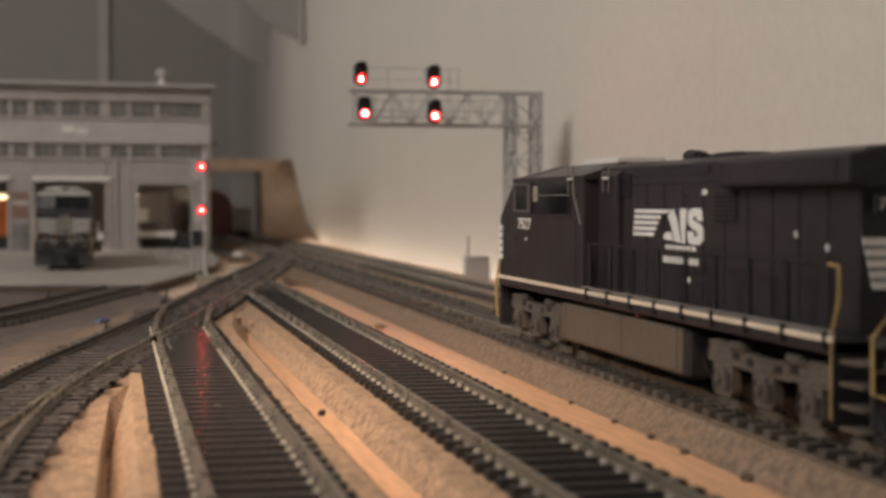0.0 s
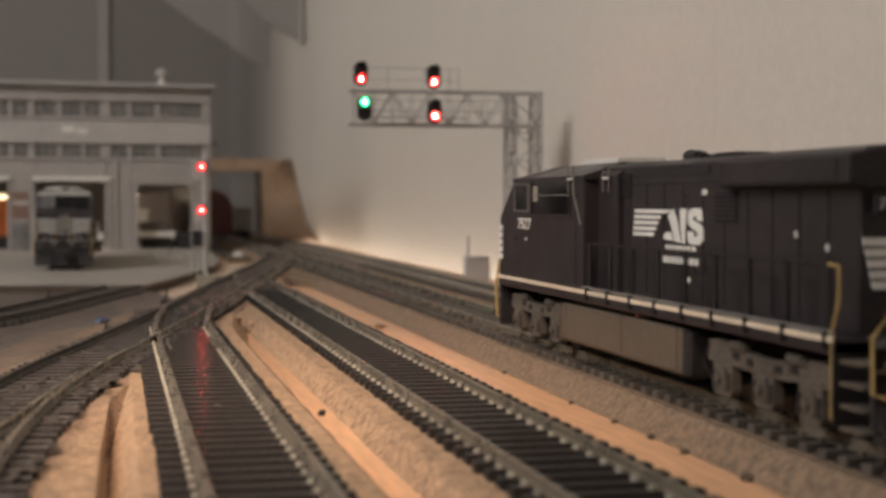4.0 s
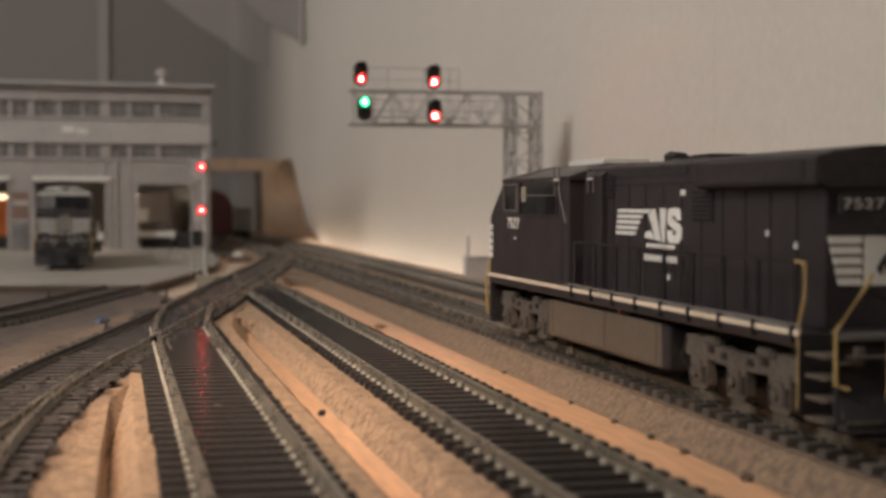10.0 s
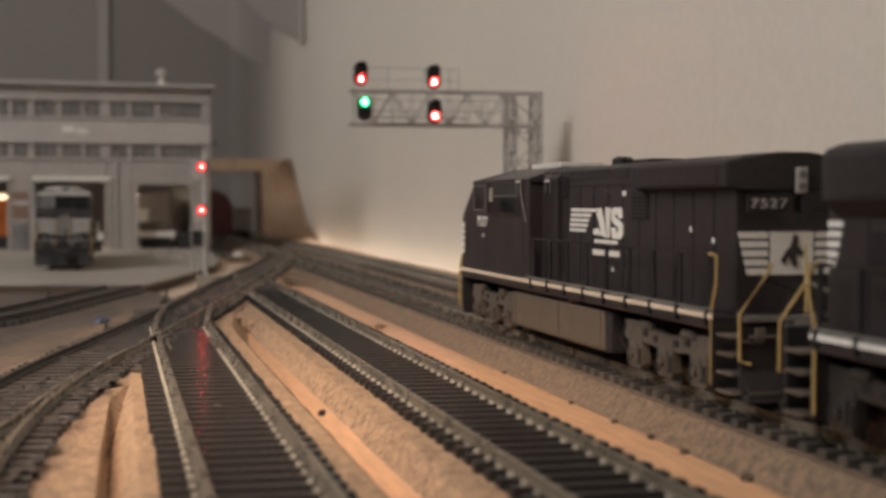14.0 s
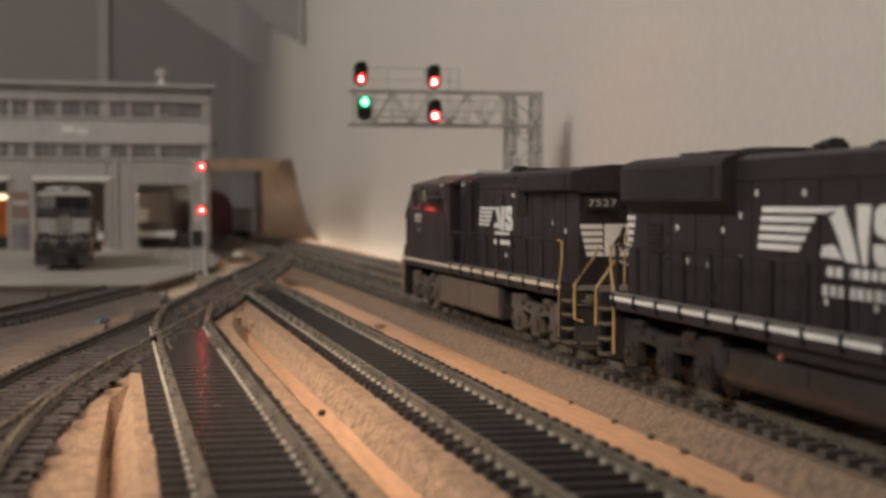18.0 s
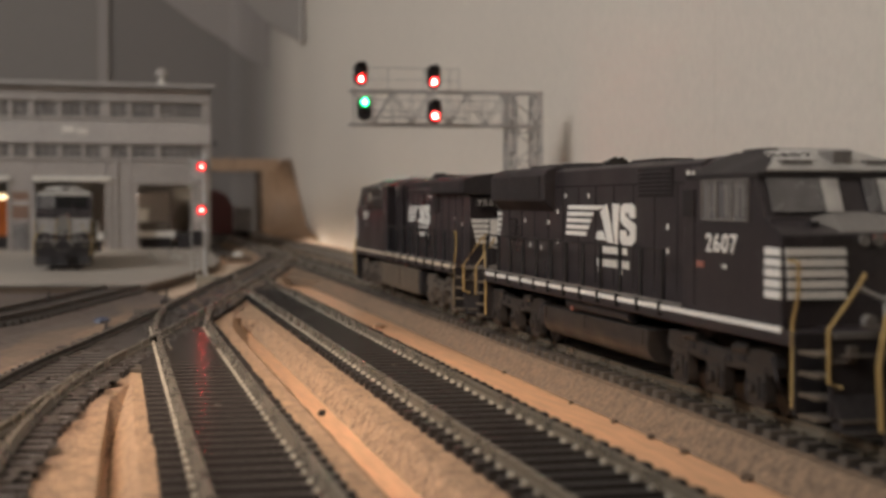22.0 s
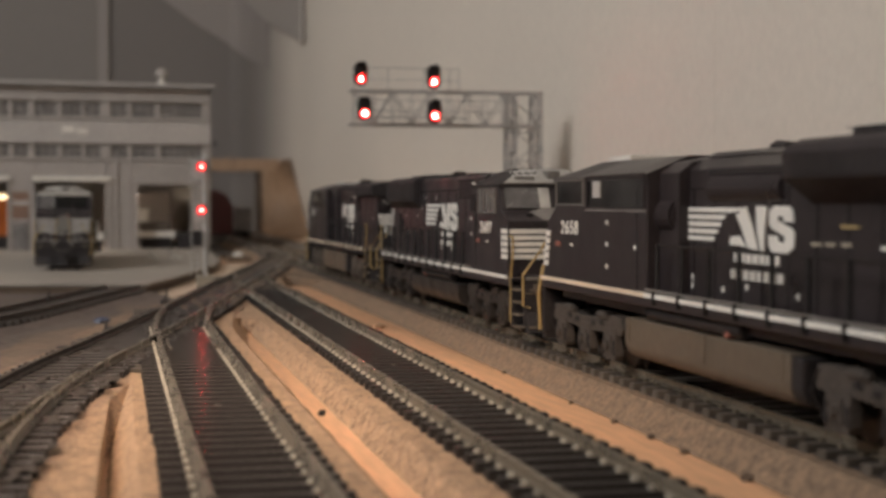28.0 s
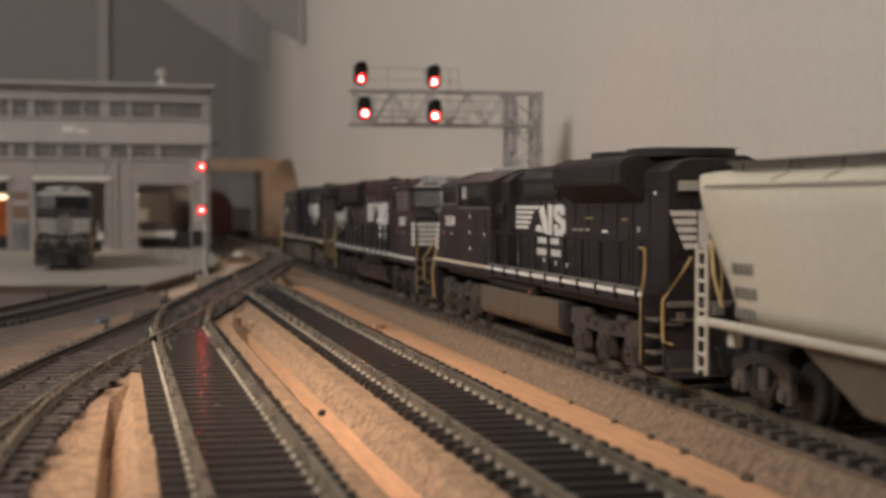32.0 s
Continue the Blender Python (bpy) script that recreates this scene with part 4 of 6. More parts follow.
    part("exhaust", merge(bx(-0.005, 0.005, *q["stack"], q["hood_z"] - 0.001, q["hood_z"] + 0.0007, 0.0003), bx(-0.0042, 0.0042, q["stack"][0] + 0.0008, q["stack"][1] - 0.0008, q["hood_z"] + 0.0006, q["hood_z"] + 0.0011, 0.0002)), M["soot"], t, "sooty exhaust stack")
    hy_ = q["horn"]
    horn = part("horn", merge(*[cyl((k * 0.0013, hy_ - 0.0034 + k * 0.0012, q["hood_z"] + 0.0012 + 0.0005 * (k % 2)), 0.0004, 0.0050, "y", 10, r2=0.0009) for k in (-2, -1, 0, 1, 2)], bx(-0.0032, 0.0032, hy_ - 0.0022, hy_ + 0.0006, q["hood_z"] - 0.0005, q["hood_z"] + 0.0015, 0.0003)), M["soot"], t, "cluster of air horns on a block")
    part("horn_bell", merge(*[cyl((k * 0.0013, hy_ + 0.0016 + k * 0.0012, q["hood_z"] + 0.0012 + 0.0005 * (k % 2)), 0.0009, 0.0005, "y", 12) for k in (-2, -1, 0, 1, 2)]), M["grime"], horn)
    part("roof_vent", merge(*[bx(-hw * 0.5 + k * 0.0040, -hw * 0.5 + 0.0032 + k * 0.0040, hy_ - 0.016, hy_ - 0.007, q["hood_z"] - 0.0003, q["hood_z"] + 0.0006, 0.0002) for k in range(3)]), M["soot"], t, "flat roof vents")
    # hood end
    he = min(h0, q["rad"][0]) - 0.0002
    end_stripes(t, h0, -1, hw * 0.99, q["end_z"][0], q["end_z"][1], tilt=q["end_z"][2])
    for k in (-1, 1):
        board = part("number_board", bx(k * 0.0058 - 0.0043, k * 0.0058 + 0.0043, he - 0.0006, he + 0.0002, q["end_z"][3] - 0.0016, q["end_z"][3] + 0.0016), M["soot"], t, "dark number board")
        if q["number"] == "7527" and k < 0:
            lettering("board_number", "7527", 0.0026, M["steel"], board, Matrix.Translation((k * 0.0058, he - 0.0007, q["end_z"][3])) @ BACK)
        elif q["number"] != "7527":
            part("board_face", bx(k * 0.0058 - 0.0039, k * 0.0058 + 0.0039, he - 0.0008, he - 0.0005, q["end_z"][3] - 0.0011, q["end_z"][3] + 0.0011), M["grey"], board, "pale number board face")
    lx, lz = (0.0013, 0.0445) if ridge else (0.0, 0.0466)
    lamp_box = part("end_light", bx(lx - 0.0012, lx + 0.0012, he - 0.0006, he, lz - 0.0026, lz + 0.0026, 0.0002), M["grey" if ridge else "soot"], t, "twin end headlight in a pale box" if ridge else "twin end headlight")
    for k in (-0.0012, 0.0012):
        part("lens", cyl((lx, he - 0.0010, lz + k), 0.0008, 0.0012, "y", 14), M["frame" if ridge else "soot"], lamp_box)
    if q["bulge"]:
        for s in (-1, 1):
            part("blister", cyl((s * (hw - 0.0022), -0.139, 0.0428), 0.0034, 0.036, "y", 20, bev=0.0012), M["black"], hood, "rounded blister on the hood side")
            # no recess is cut: a dark slab paints its shade
            part("recess", slab(s, s * hw, -0.139, -0.1035, 0.0458, 0.0468, 0.0002), M["soot"], hood, "dark plate painting the shade above the blister")
            part("filter_drum", cyl((s * 0.0112, -0.0905, 0.0372), 0.0044, 0.0105, "y", 18, bev=0.0008), M["black"], t, "rounded filter drum behind the cab")
        part("hood_dome", prism([(-0.0085, 0.0496), (0.0085, 0.0496), (0.0068, 0.0507), (-0.0068, 0.0507)], -0.136, -0.0945, "y", 0.0003), M["black"], hood, "low roof dome")
    if q["number"] == "2607":
        for s in (-1, 1):
            for k in range(5):
                z = 0.0290 + 0.00172 * k
                part("wrapped_stripe", slab(s, s * hw, h0 + 0.0001, h0 + 0.0030 + 0.0006 * k, z, z + 0.0011, 0.0002), M["white"], hood, "white stripe end wrapped round the hood corner")
    # nose and cab
    ce = q["cab_end"]
    nose, ws, rf = q["nose"], q["screen"], q["roof_front"]
    zr = q["cab_z"]
    profile = [(-ce, 0.0178), (q["foot"], 0.0178), (nose[0], nose[1]), (ws[0], ws[1]), (rf, zr - q["eave"]), (-ce, zr - q["eave"])]
    cab = part("cab", prism(profile, -q["cab_half"], q["cab_half"], "x", 0.0005), M["black"], t, "wide black safety cab with a sloped nose")
    ch = q["cab_half"]
    brow = q["brow"]
    sec = lambda y, zt, f: [(-ch - 0.0002, y, zr - q["eave"] - 0.0004), (ch + 0.0002, y, zr - q["eave"] - 0.0004), (ch + 0.0003, y, zr - q["eave"] + 0.0006), (ch * f, y, zt), (-ch * f, y, zt), (-ch - 0.0003, y, zr - q["eave"] + 0.0006)]
    part("cab_roof", loft([sec(-q["roof_end"], zr, 0.42), sec(rf - brow, zr, 0.42), sec(rf + 0.0008, zr - q["eave"] + 0.0008, 0.9)]), M[q["roof_mat"]], cab, "faceted cab roof")
    if q["bright_screen"]:
        # brow paler than the roof sides: light on the slope is painted in
        part("roof_brow", loft([[(-ch * 0.42, rf - brow, zr + 0.0003), (ch * 0.42, rf - brow, zr + 0.0003), (ch * 0.42, rf - brow, zr), (-ch * 0.42, rf - brow, zr)], [(-ch * 0.92, rf + 0.001, zr - 0.0041), (ch * 0.92, rf + 0.001, zr - 0.0041), (ch * 0.92, rf + 0.001, zr - 0.0044), (-ch * 0.92, rf + 0.001, zr - 0.0044)]]), M["silver"], cab, "sloping cab brow, silvery with painted-in light")
        face = loft([[(x, rf - brow * f, zr - 0.0041 * (1 - f) + d) for x, f, d in ((0.0035, 0.78, 0.0001), (0.0115, 0.78, 0.0001), (0.0115, 0.32, 0.0001), (0.0035, 0.32, 0.0001))], [(x, rf - brow * f, zr - 0.0041 * (1 - f) + 0.0006) for x, f in ((0.0035, 0.78), (0.0115, 0.78), (0.0115, 0.32), (0.0035, 0.32))]])
        board = part("number_board", face, M["grey"], cab, "pale number board on the brow")
        mid = Vector((0.0075, rf - brow * 0.55, zr - 0.0041 * 0.45 + 0.0006))
        up = Vector((0, -brow, 0.0041)).normalized()
        out_ = Vector((0, 0.0041, brow)).normalized()
        if q["number"]:
            lettering("board_number", q["number"], 0.0030, M["soot"], board, Matrix(((-1, 0, 0, mid.x), (0, up.y, out_.y, mid.y), (0, up.z, out_.z, mid.z), (0, 0, 0, 1))))
        part("roof_box", bx(-0.003, 0.001, rf - brow * 0.7, rf - brow * 0.2, zr - 0.0036, zr - 0.0004, 0.0003), M["frame"], cab, "small grey box on the brow")
        facet = lambda y, low, high: [(-ch * 0.93, y, low - 0.002), (ch * 0.93, y, low - 0.002), (ch * 0.93, y, low), (0.0045, y, high), (-0.0045, y, high), (-ch * 0.93, y, low)]
        part("nose_hip", loft([facet(ws[0] - 0.0004, ws[1] - 0.0014, ws[1] + 0.0012), facet(nose[0] - 0.0006, nose[1] - 0.0006, nose[1] + 0.0004)]), M[q["hip_mat"]], cab, "faceted nose top")
        for k in (-1, 1):
            part("nose_vent", bx(k * 0.0095 - 0.0009, k * 0.0095 + 0.0009, nose[0] - 0.0045, nose[0] - 0.0028, nose[1] - 0.001, nose[1] + 0.0022, 0.0002), M["soot"], cab, "small dark nose vent")
        part("nose_placard", bx(-0.0036, -0.0004, nose[0] - 0.0006, nose[0] + 0.0004, nose[1] - 0.0012, nose[1] - 0.0002), M["redmark"], cab, "small red nose plate")
        for k in (-1, 1):
            part("brow_board", bx(k * 0.0085 - 0.003, k * 0.0085 + 0.003, rf - brow * 0.45, rf - brow * 0.15, zr - 0.0034, zr - 0.0022), M["frame"], cab, "dull number board on the brow")
    part("roof_unit", bx(-0.0065, 0.0065, *q["unit"], zr - 0.0006, zr + (0.0006 if q["bright_screen"] else 0.0014), 0.0003), M["soot" if q["bright_screen"] else "pale"], cab, "low dark roof box" if q["bright_screen"] else "pale air conditioner box on the roof")
    part("body_panel", prism(hood_outline(q["panel_half"], 0.018, q["panel_z"], 0.0032), -q["panel_end"], -ce + 0.001, "y", 0.0003), M["black"], t, "black equipment cabinet behind the cab")
    # windscreen band
    sl = Vector((0, rf - ws[0], zr - q["eave"] - ws[1]))
    nrm = Vector((0, sl.z, -sl.y)).normalized()
    screens = ((-ch + 0.0028, -0.0095, ""), (-0.0085, -0.0007, ""), (0.0007, 0.0085, ""), (0.0095, ch - 0.0028, ""))
    # lighter panes paint in the reflections on the windscreen
    if q["bright_screen"]:
        screens = ((-ch + 0.0030, -0.0118, "pane3"), (-0.0114, -0.0088, "reflect_pane"), (-0.0085, -0.0062, "reflect_pane"), (-0.0058, -0.0032, "pane3"), (0.0018, 0.0052, "reflect_pane"), (0.0054, ch - 0.0014, "pane3"))
    if q["bright_screen"] and not q["number"]:
        screens = ((-ch + 0.0026, -0.0062, "pane"), (-0.0056, 0.0050, "pane"), (0.0056, ch - 0.0020, "pane3"))
    for xa, xb, look_ in screens:
        bm = bmesh.new()
        p0, p1 = Vector((0, ws[0], ws[1])) + sl * 0.12 + nrm * 0.0003, Vector((0, ws[0], ws[1])) + sl * 0.9 + nrm * 0.0003
        f = [bm.verts.new((x, p.y + o * nrm.y, p.z + o * nrm.z)) for o in (0, 0.0003) for p, x in ((p0, xa), (p0, xb), (p1, xb), (p1, xa))]
        for idx in ((0, 1, 2, 3), (7, 6, 5, 4), (0, 4, 5, 1), (1, 5, 6, 2), (2, 6, 7, 3), (3, 7, 4, 0)):
            bm.faces.new([f[i] for i in idx])
        bmesh.ops.recalc_face_normals(bm, faces=list(bm.faces))
        part("windscreen", bm, M[look_] if look_ else M["pane"] if abs(xa + xb) > 0.02 else M["pane2"], cab, "glossy windscreen pane")
    for s in (-1, 1):
        for y0, y1, z0, z1, bright in q["windows"]:
            cab_side_window(cab, s, s * ch, y0, y1, z0, z1, M["frame"] if bright else M["black"], 3 if bright and not q["full_front"] else 1, bright and not q["full_front"])
        if q["number"]:
            lettering("road_number", q["number"], q["num"][2], M["white"], t, side_pose(s, s * (ch + 0.0001), q["num"][0], q["num"][1]), "white road number")
        part("word_bar", slab(s, s * ch, q["num"][0] + s * 0.002 - 0.0008, q["num"][0] + s * 0.002 + 0.0008, q["num"][1] - 0.0045, q["num"][1] - 0.0039), M["white"], cab)
        part("placard", slab(s, s * ch, q["num"][0] - s * 0.0100 - 0.0017, q["num"][0] - s * 0.0100 + 0.0017, q["num"][1] - 0.0048, q["num"][1] - 0.0036), M["redmark"] if q["number"] != "7527" else M["black"], cab, "small red placard")
        part("door_seam", slab(s, s * ch, -ce + 0.006, -ce + 0.0063, 0.0195, q["cab_z"] - 0.008, 0.00016), M["soot"], cab)
    lean = (nose[0] - q["foot"]) / (nose[1] - 0.0178)
    nose_y = lambda z: q["foot"] + lean * (z - 0.0178)
    end_stripes(cab, nose_y(0.0228) + 0.0002, 1, ch * 0.97, 0.0228, nose[1] - 0.0022, tilt=0.03, lean=lean, paint=q["nose_paint"])
    for s in (-1, 1):
        h = (nose[1] - 0.0022 - 0.0228) / 5
        for k in range(5):
            za, zb = 0.0228 + h * k + h * 0.14, 0.0228 + h * (k + 1) - h * 0.14
            part("stripe", slab(s, s * ch, nose_y(za) - q["wrap"], nose_y(za) - 0.0002, za, zb, lean=lean * (zb - za)), M[q["nose_paint"]], cab)
        for y, z in q["cab_marks"]:
            part("placard", slab(s, s * ch, y - 0.0006, y + 0.0006, z - 0.0005, z + 0.0005, 0.0002), M["white"], cab)
        for y0, y1, z0, z1, mm in q["cab_plates"]:
            part("panel", slab(s, s * ch, y0, y1, z0, z1, 0.0004), M[mm], cab, "small side panel")
    part("headlight", merge(*[cyl((k, nose[0] - 0.004, nose[1] - 0.0012), 0.0011, 0.0046, "y", 14) for k in (-0.0014, 0.0014)]), M["frame"], cab, "twin nose headlight")
    part("number_board", merge(*[bx(*sorted((s * 0.004, s * 0.0095)), nose[0] - 0.0035, nose[0] + 0.0003, nose[1] - 0.0018, nose[1] - 0.0003) for s in (-1, 1)]), M["soot"], cab)
    for s in (-1, 1):
        part("ditch_light", cyl((s * 0.0108, -0.0006, 0.0205), 0.0012, 0.0016, "y", 14), M["frame"], t, "small round ditch light")
    handrail(t, 0.0174, -L + 0.0148, q["rail0"], 0.0178 + sz, 0.0299 + sz * 0.5, q["posts"])
    for s in (-1, 1) if q["bracket"] else ():
        for y in (-0.0745, -0.0905):
            xo = s * (ch if y > -ce else q["panel_half"])
            gl = part("grab_ladder", merge(*[tube([(xo + s * 0.0008, y + k, 0.0425), (xo + s * 0.0008, y + k, zr - 0.0008)], 0.00018) for k in (-0.0022, 0.0022)]), M["frame"], t, "small grey grab ladder")
            for k in range(2):
                part("rung", tube([(xo + s * 0.0008, y - 0.0022, zr - 0.0026 - k * 0.0016), (xo + s * 0.0008, y + 0.0022, zr - 0.0026 - k * 0.0016)], 0.00018 + 0.00014 * k), M["white"] if k else M["frame"], gl)
        part("sash_bar", slab(s, s * (ch + 0.0002), -0.0725, -0.0365, 0.0418, 0.0421, 0.0003), M["frame"], cab, "thin grey sash bar")
        # dark slab in place of the shaded notch along the hood top
        part("roof_recess", slab(s, s * hw, -0.150, -0.104, q["hood_z"] - q["cut"] - 0.0024, q["hood_z"] - q["cut"] - 0.0004, 0.0002), M["soot"], t, "dark plate painting the shade along the hood top")
        part("window_blind", slab(s, s * (ch + 0.0001), -0.0425, -0.0385, 0.0402, 0.0445, 0.0003), M["faded"], cab, "pale card behind the side window")
        part("mirror_bracket", tube([(s * (ch + 0.0006), -ce + 0.008, zr - 0.006), (s * (ch + 0.0012), -ce - 0.001, 0.0345)], 0.00022), M["frame"], t, "thin slanting grab iron")
    return t


ES = dict(nose_paint="white", bracket=True, eave=0.0040, unit=(-0.078, -0.048), L=0.2280, number="7527", full_front=True, stripe="cream", grey_end=False, trucks=((-0.2110, -0.1560), (-0.0610, -0.0060)), truck_mat="dust", tank=(-0.1468, -0.0630), tank_z=(0.0138, 0.0038), tank_round=0.0012, tank_mat="tan",
          hood=(-0.2128, -0.080), hood_half=0.0117, hood_z=0.0497, cut=0.0013, logo=(-0.1255, 0.0354, 0.0425, 0.0066), marks=((-0.148, 0.0422), (-0.1465, 0.0422), (-0.1895, 0.0343), (-0.2014, 0.0323), (-0.139, 0.0235)),
          grilles=((-0.103, -0.095, 0.041, 0.047), (-0.164, -0.153, 0.036, 0.0425)), rad=(-0.2140, -0.161, 0.0432, 0.0501, 0.0146), fans=(), stack=(-0.146, -0.133), cab_end=0.0830, nose=(-0.0012, 0.0357), screen=(-0.0097, 0.0412),
          roof_front=-0.0175, cab_z=0.0502, cab_half=0.0172, brow=0.0125, panel_z=0.0500, roof_end=0.0840, roof_mat="black", panel_half=0.0132, panel_end=0.097, windows=((-0.0330, -0.0190, 0.0378, 0.0450, True), (-0.0725, -0.0365, 0.0368, 0.0458, False)),
          num=(-0.0285, 0.0338, 0.0044), bright_screen=False, posts=9, plates=(), cab_plates=(), cab_marks=(), foot=-0.0008, wrap=0.0036, rad_slant=0.0008, horn=-0.114, fan_h=0.0014, end_z=(0.0255, 0.0345, 0.19, 0.0398), bulge=False, front_stripe="cream", lift=0.0, rail0=-0.0884)
SD = dict(nose_paint="white", hip_mat="frame", bracket=False, eave=0.0052, unit=(-0.060, -0.048), L=0.2425, number="2607", full_front=False, stripe="white", grey_end=True, trucks=((-0.2340, -0.1710), (-0.0800, -0.0250)), truck_mat="grime", tank=(-0.1690, -0.0875), tank_z=(0.0118, 0.0040), tank_round=0.0045, tank_mat="grime",
          hood=(-0.2360, -0.068), hood_half=0.0117, hood_z=0.0496, cut=0.0012, logo=(-0.1355, 0.0353, 0.0548, 0.0086), marks=((-0.2042, 0.0346), (-0.1794, 0.0345), (-0.171, 0.0375), (-0.1984, 0.0275), (-0.1869, 0.0271), (-0.1708, 0.0292), (-0.1636, 0.0419), (-0.1437, 0.0418), (-0.0878, 0.0346), (-0.0877, 0.0293), (-0.1351, 0.023), (-0.118, 0.023)),
          grilles=((-0.1061, -0.0844, 0.0413, 0.0479), (-0.2207, -0.2127, 0.0283, 0.0352)), rad=(-0.2325, -0.1735, 0.0405, 0.0501, 0.0150), fans=((-0.18, 0.0072, 0.0496), (-0.1965, 0.0072, 0.0496), (-0.213, 0.0072, 0.0496)), stack=(-0.133, -0.111), cab_end=0.0650, nose=(-0.0192, 0.0345), screen=(-0.0258, 0.0372),
          roof_front=-0.0295, cab_z=0.0502, cab_half=0.0172, brow=0.012, panel_z=0.0500, roof_end=0.063, roof_mat="soot", panel_half=0.0128, panel_end=0.074, windows=((-0.0545, -0.0331, 0.0370, 0.0441, True),),
          num=(-0.0456, 0.0320, 0.0050), bright_screen=True, posts=12, plates=(), cab_plates=((-0.0645, -0.0586, 0.0372, 0.0426, "soot"),), cab_marks=((-0.0625, 0.0461), (-0.0596, 0.0459)), foot=-0.0188, wrap=0.0066, rad_slant=0.003, horn=-0.156, fan_h=0.0014, end_z=(0.0255, 0.0345, 0.19, 0.0398), bulge=False, front_stripe="white", lift=0.0, rail0=-0.0760)
M2 = dict(nose_paint="white", bracket=False, eave=0.0048, unit=(-0.041, -0.0245), L=0.2310, number="2658", full_front=True, stripe="white", grey_end=False, trucks=((-0.2135, -0.1565), (-0.0600, -0.0030)), truck_mat="dust2", tank=(-0.1508, -0.0655), tank_z=(0.0136, 0.0042), tank_round=0.0038, tank_mat="tan",
          hood=(-0.2185, -0.084), hood_half=0.0117, hood_z=0.0500, cut=0.0030, logo=(-0.1155, 0.0356, 0.0540, 0.0074), marks=((-0.0948, 0.0243), (-0.0948, 0.0225), (-0.1105, 0.0225), (-0.1221, 0.0236), (-0.1335, 0.0231), (-0.144, 0.023), (-0.2107, 0.0424), (-0.1998, 0.0337)),
          grilles=(), rad=(-0.2028, -0.1490, 0.0443, 0.0512, 0.0176), fans=((-0.1665, 0.0118, 0.0506), (-0.1965, 0.0128, 0.0506)), stack=(-0.138, -0.124), cab_end=0.0815, nose=(-0.0055, 0.0350), screen=(-0.0125, 0.0392),
          roof_front=-0.0125, cab_z=0.0505, cab_half=0.0172, brow=0.009, panel_z=0.0496, roof_end=0.0815, roof_mat="black", panel_half=0.0142, panel_end=0.0925, windows=((-0.0366, -0.0145, 0.0397, 0.0456, True), (-0.0800, -0.0400, 0.0388, 0.0462, False)),
          num=(-0.0250, 0.0334, 0.0048), bright_screen=False, posts=10, plates=((-0.153, -0.149, 0.0324, 0.0331, "faded"), (-0.158, -0.1545, 0.0325, 0.0332, "faded"), (-0.1635, -0.160, 0.0326, 0.0333, "faded"), (-0.1775, -0.1735, 0.0324, 0.0331, "white"), (-0.1662, -0.1597, 0.0357, 0.0363, "yellow"), (-0.1922, -0.1879, 0.0357, 0.0362, "yellow"), (-0.1933, -0.1888, 0.0216, 0.0349, "grime")), cab_plates=((-0.0500, -0.0445, 0.0412, 0.0452, "steel"), (-0.081, -0.039, 0.0380, 0.0384, "steel")), cab_marks=((-0.0545, 0.0353), (-0.0545, 0.0301), (-0.0545, 0.0248), (-0.074, 0.0299)), foot=-0.0010, wrap=0.0036, rad_slant=0.0045, horn=-0.1138, fan_h=0.0021, end_z=(0.0295, 0.0385, 0.34, 0.0438), bulge=True, front_stripe="cream", lift=0.0019, rail0=-0.0883)
TRAIN = []   # thing, place of its origin in the train, turned about
TRAIN.append((locomotive("black diesel locomotive with cream sill stripe and dusty tan tank", ES), 0.4337, False))
TRAIN.append((locomotive("black diesel locomotive running cab last with a dark rounded tank", SD), -0.0535, True))
TRAIN.append((locomotive("black diesel locomotive with flared radiators and a dusty tank", M2), -0.0707, False))


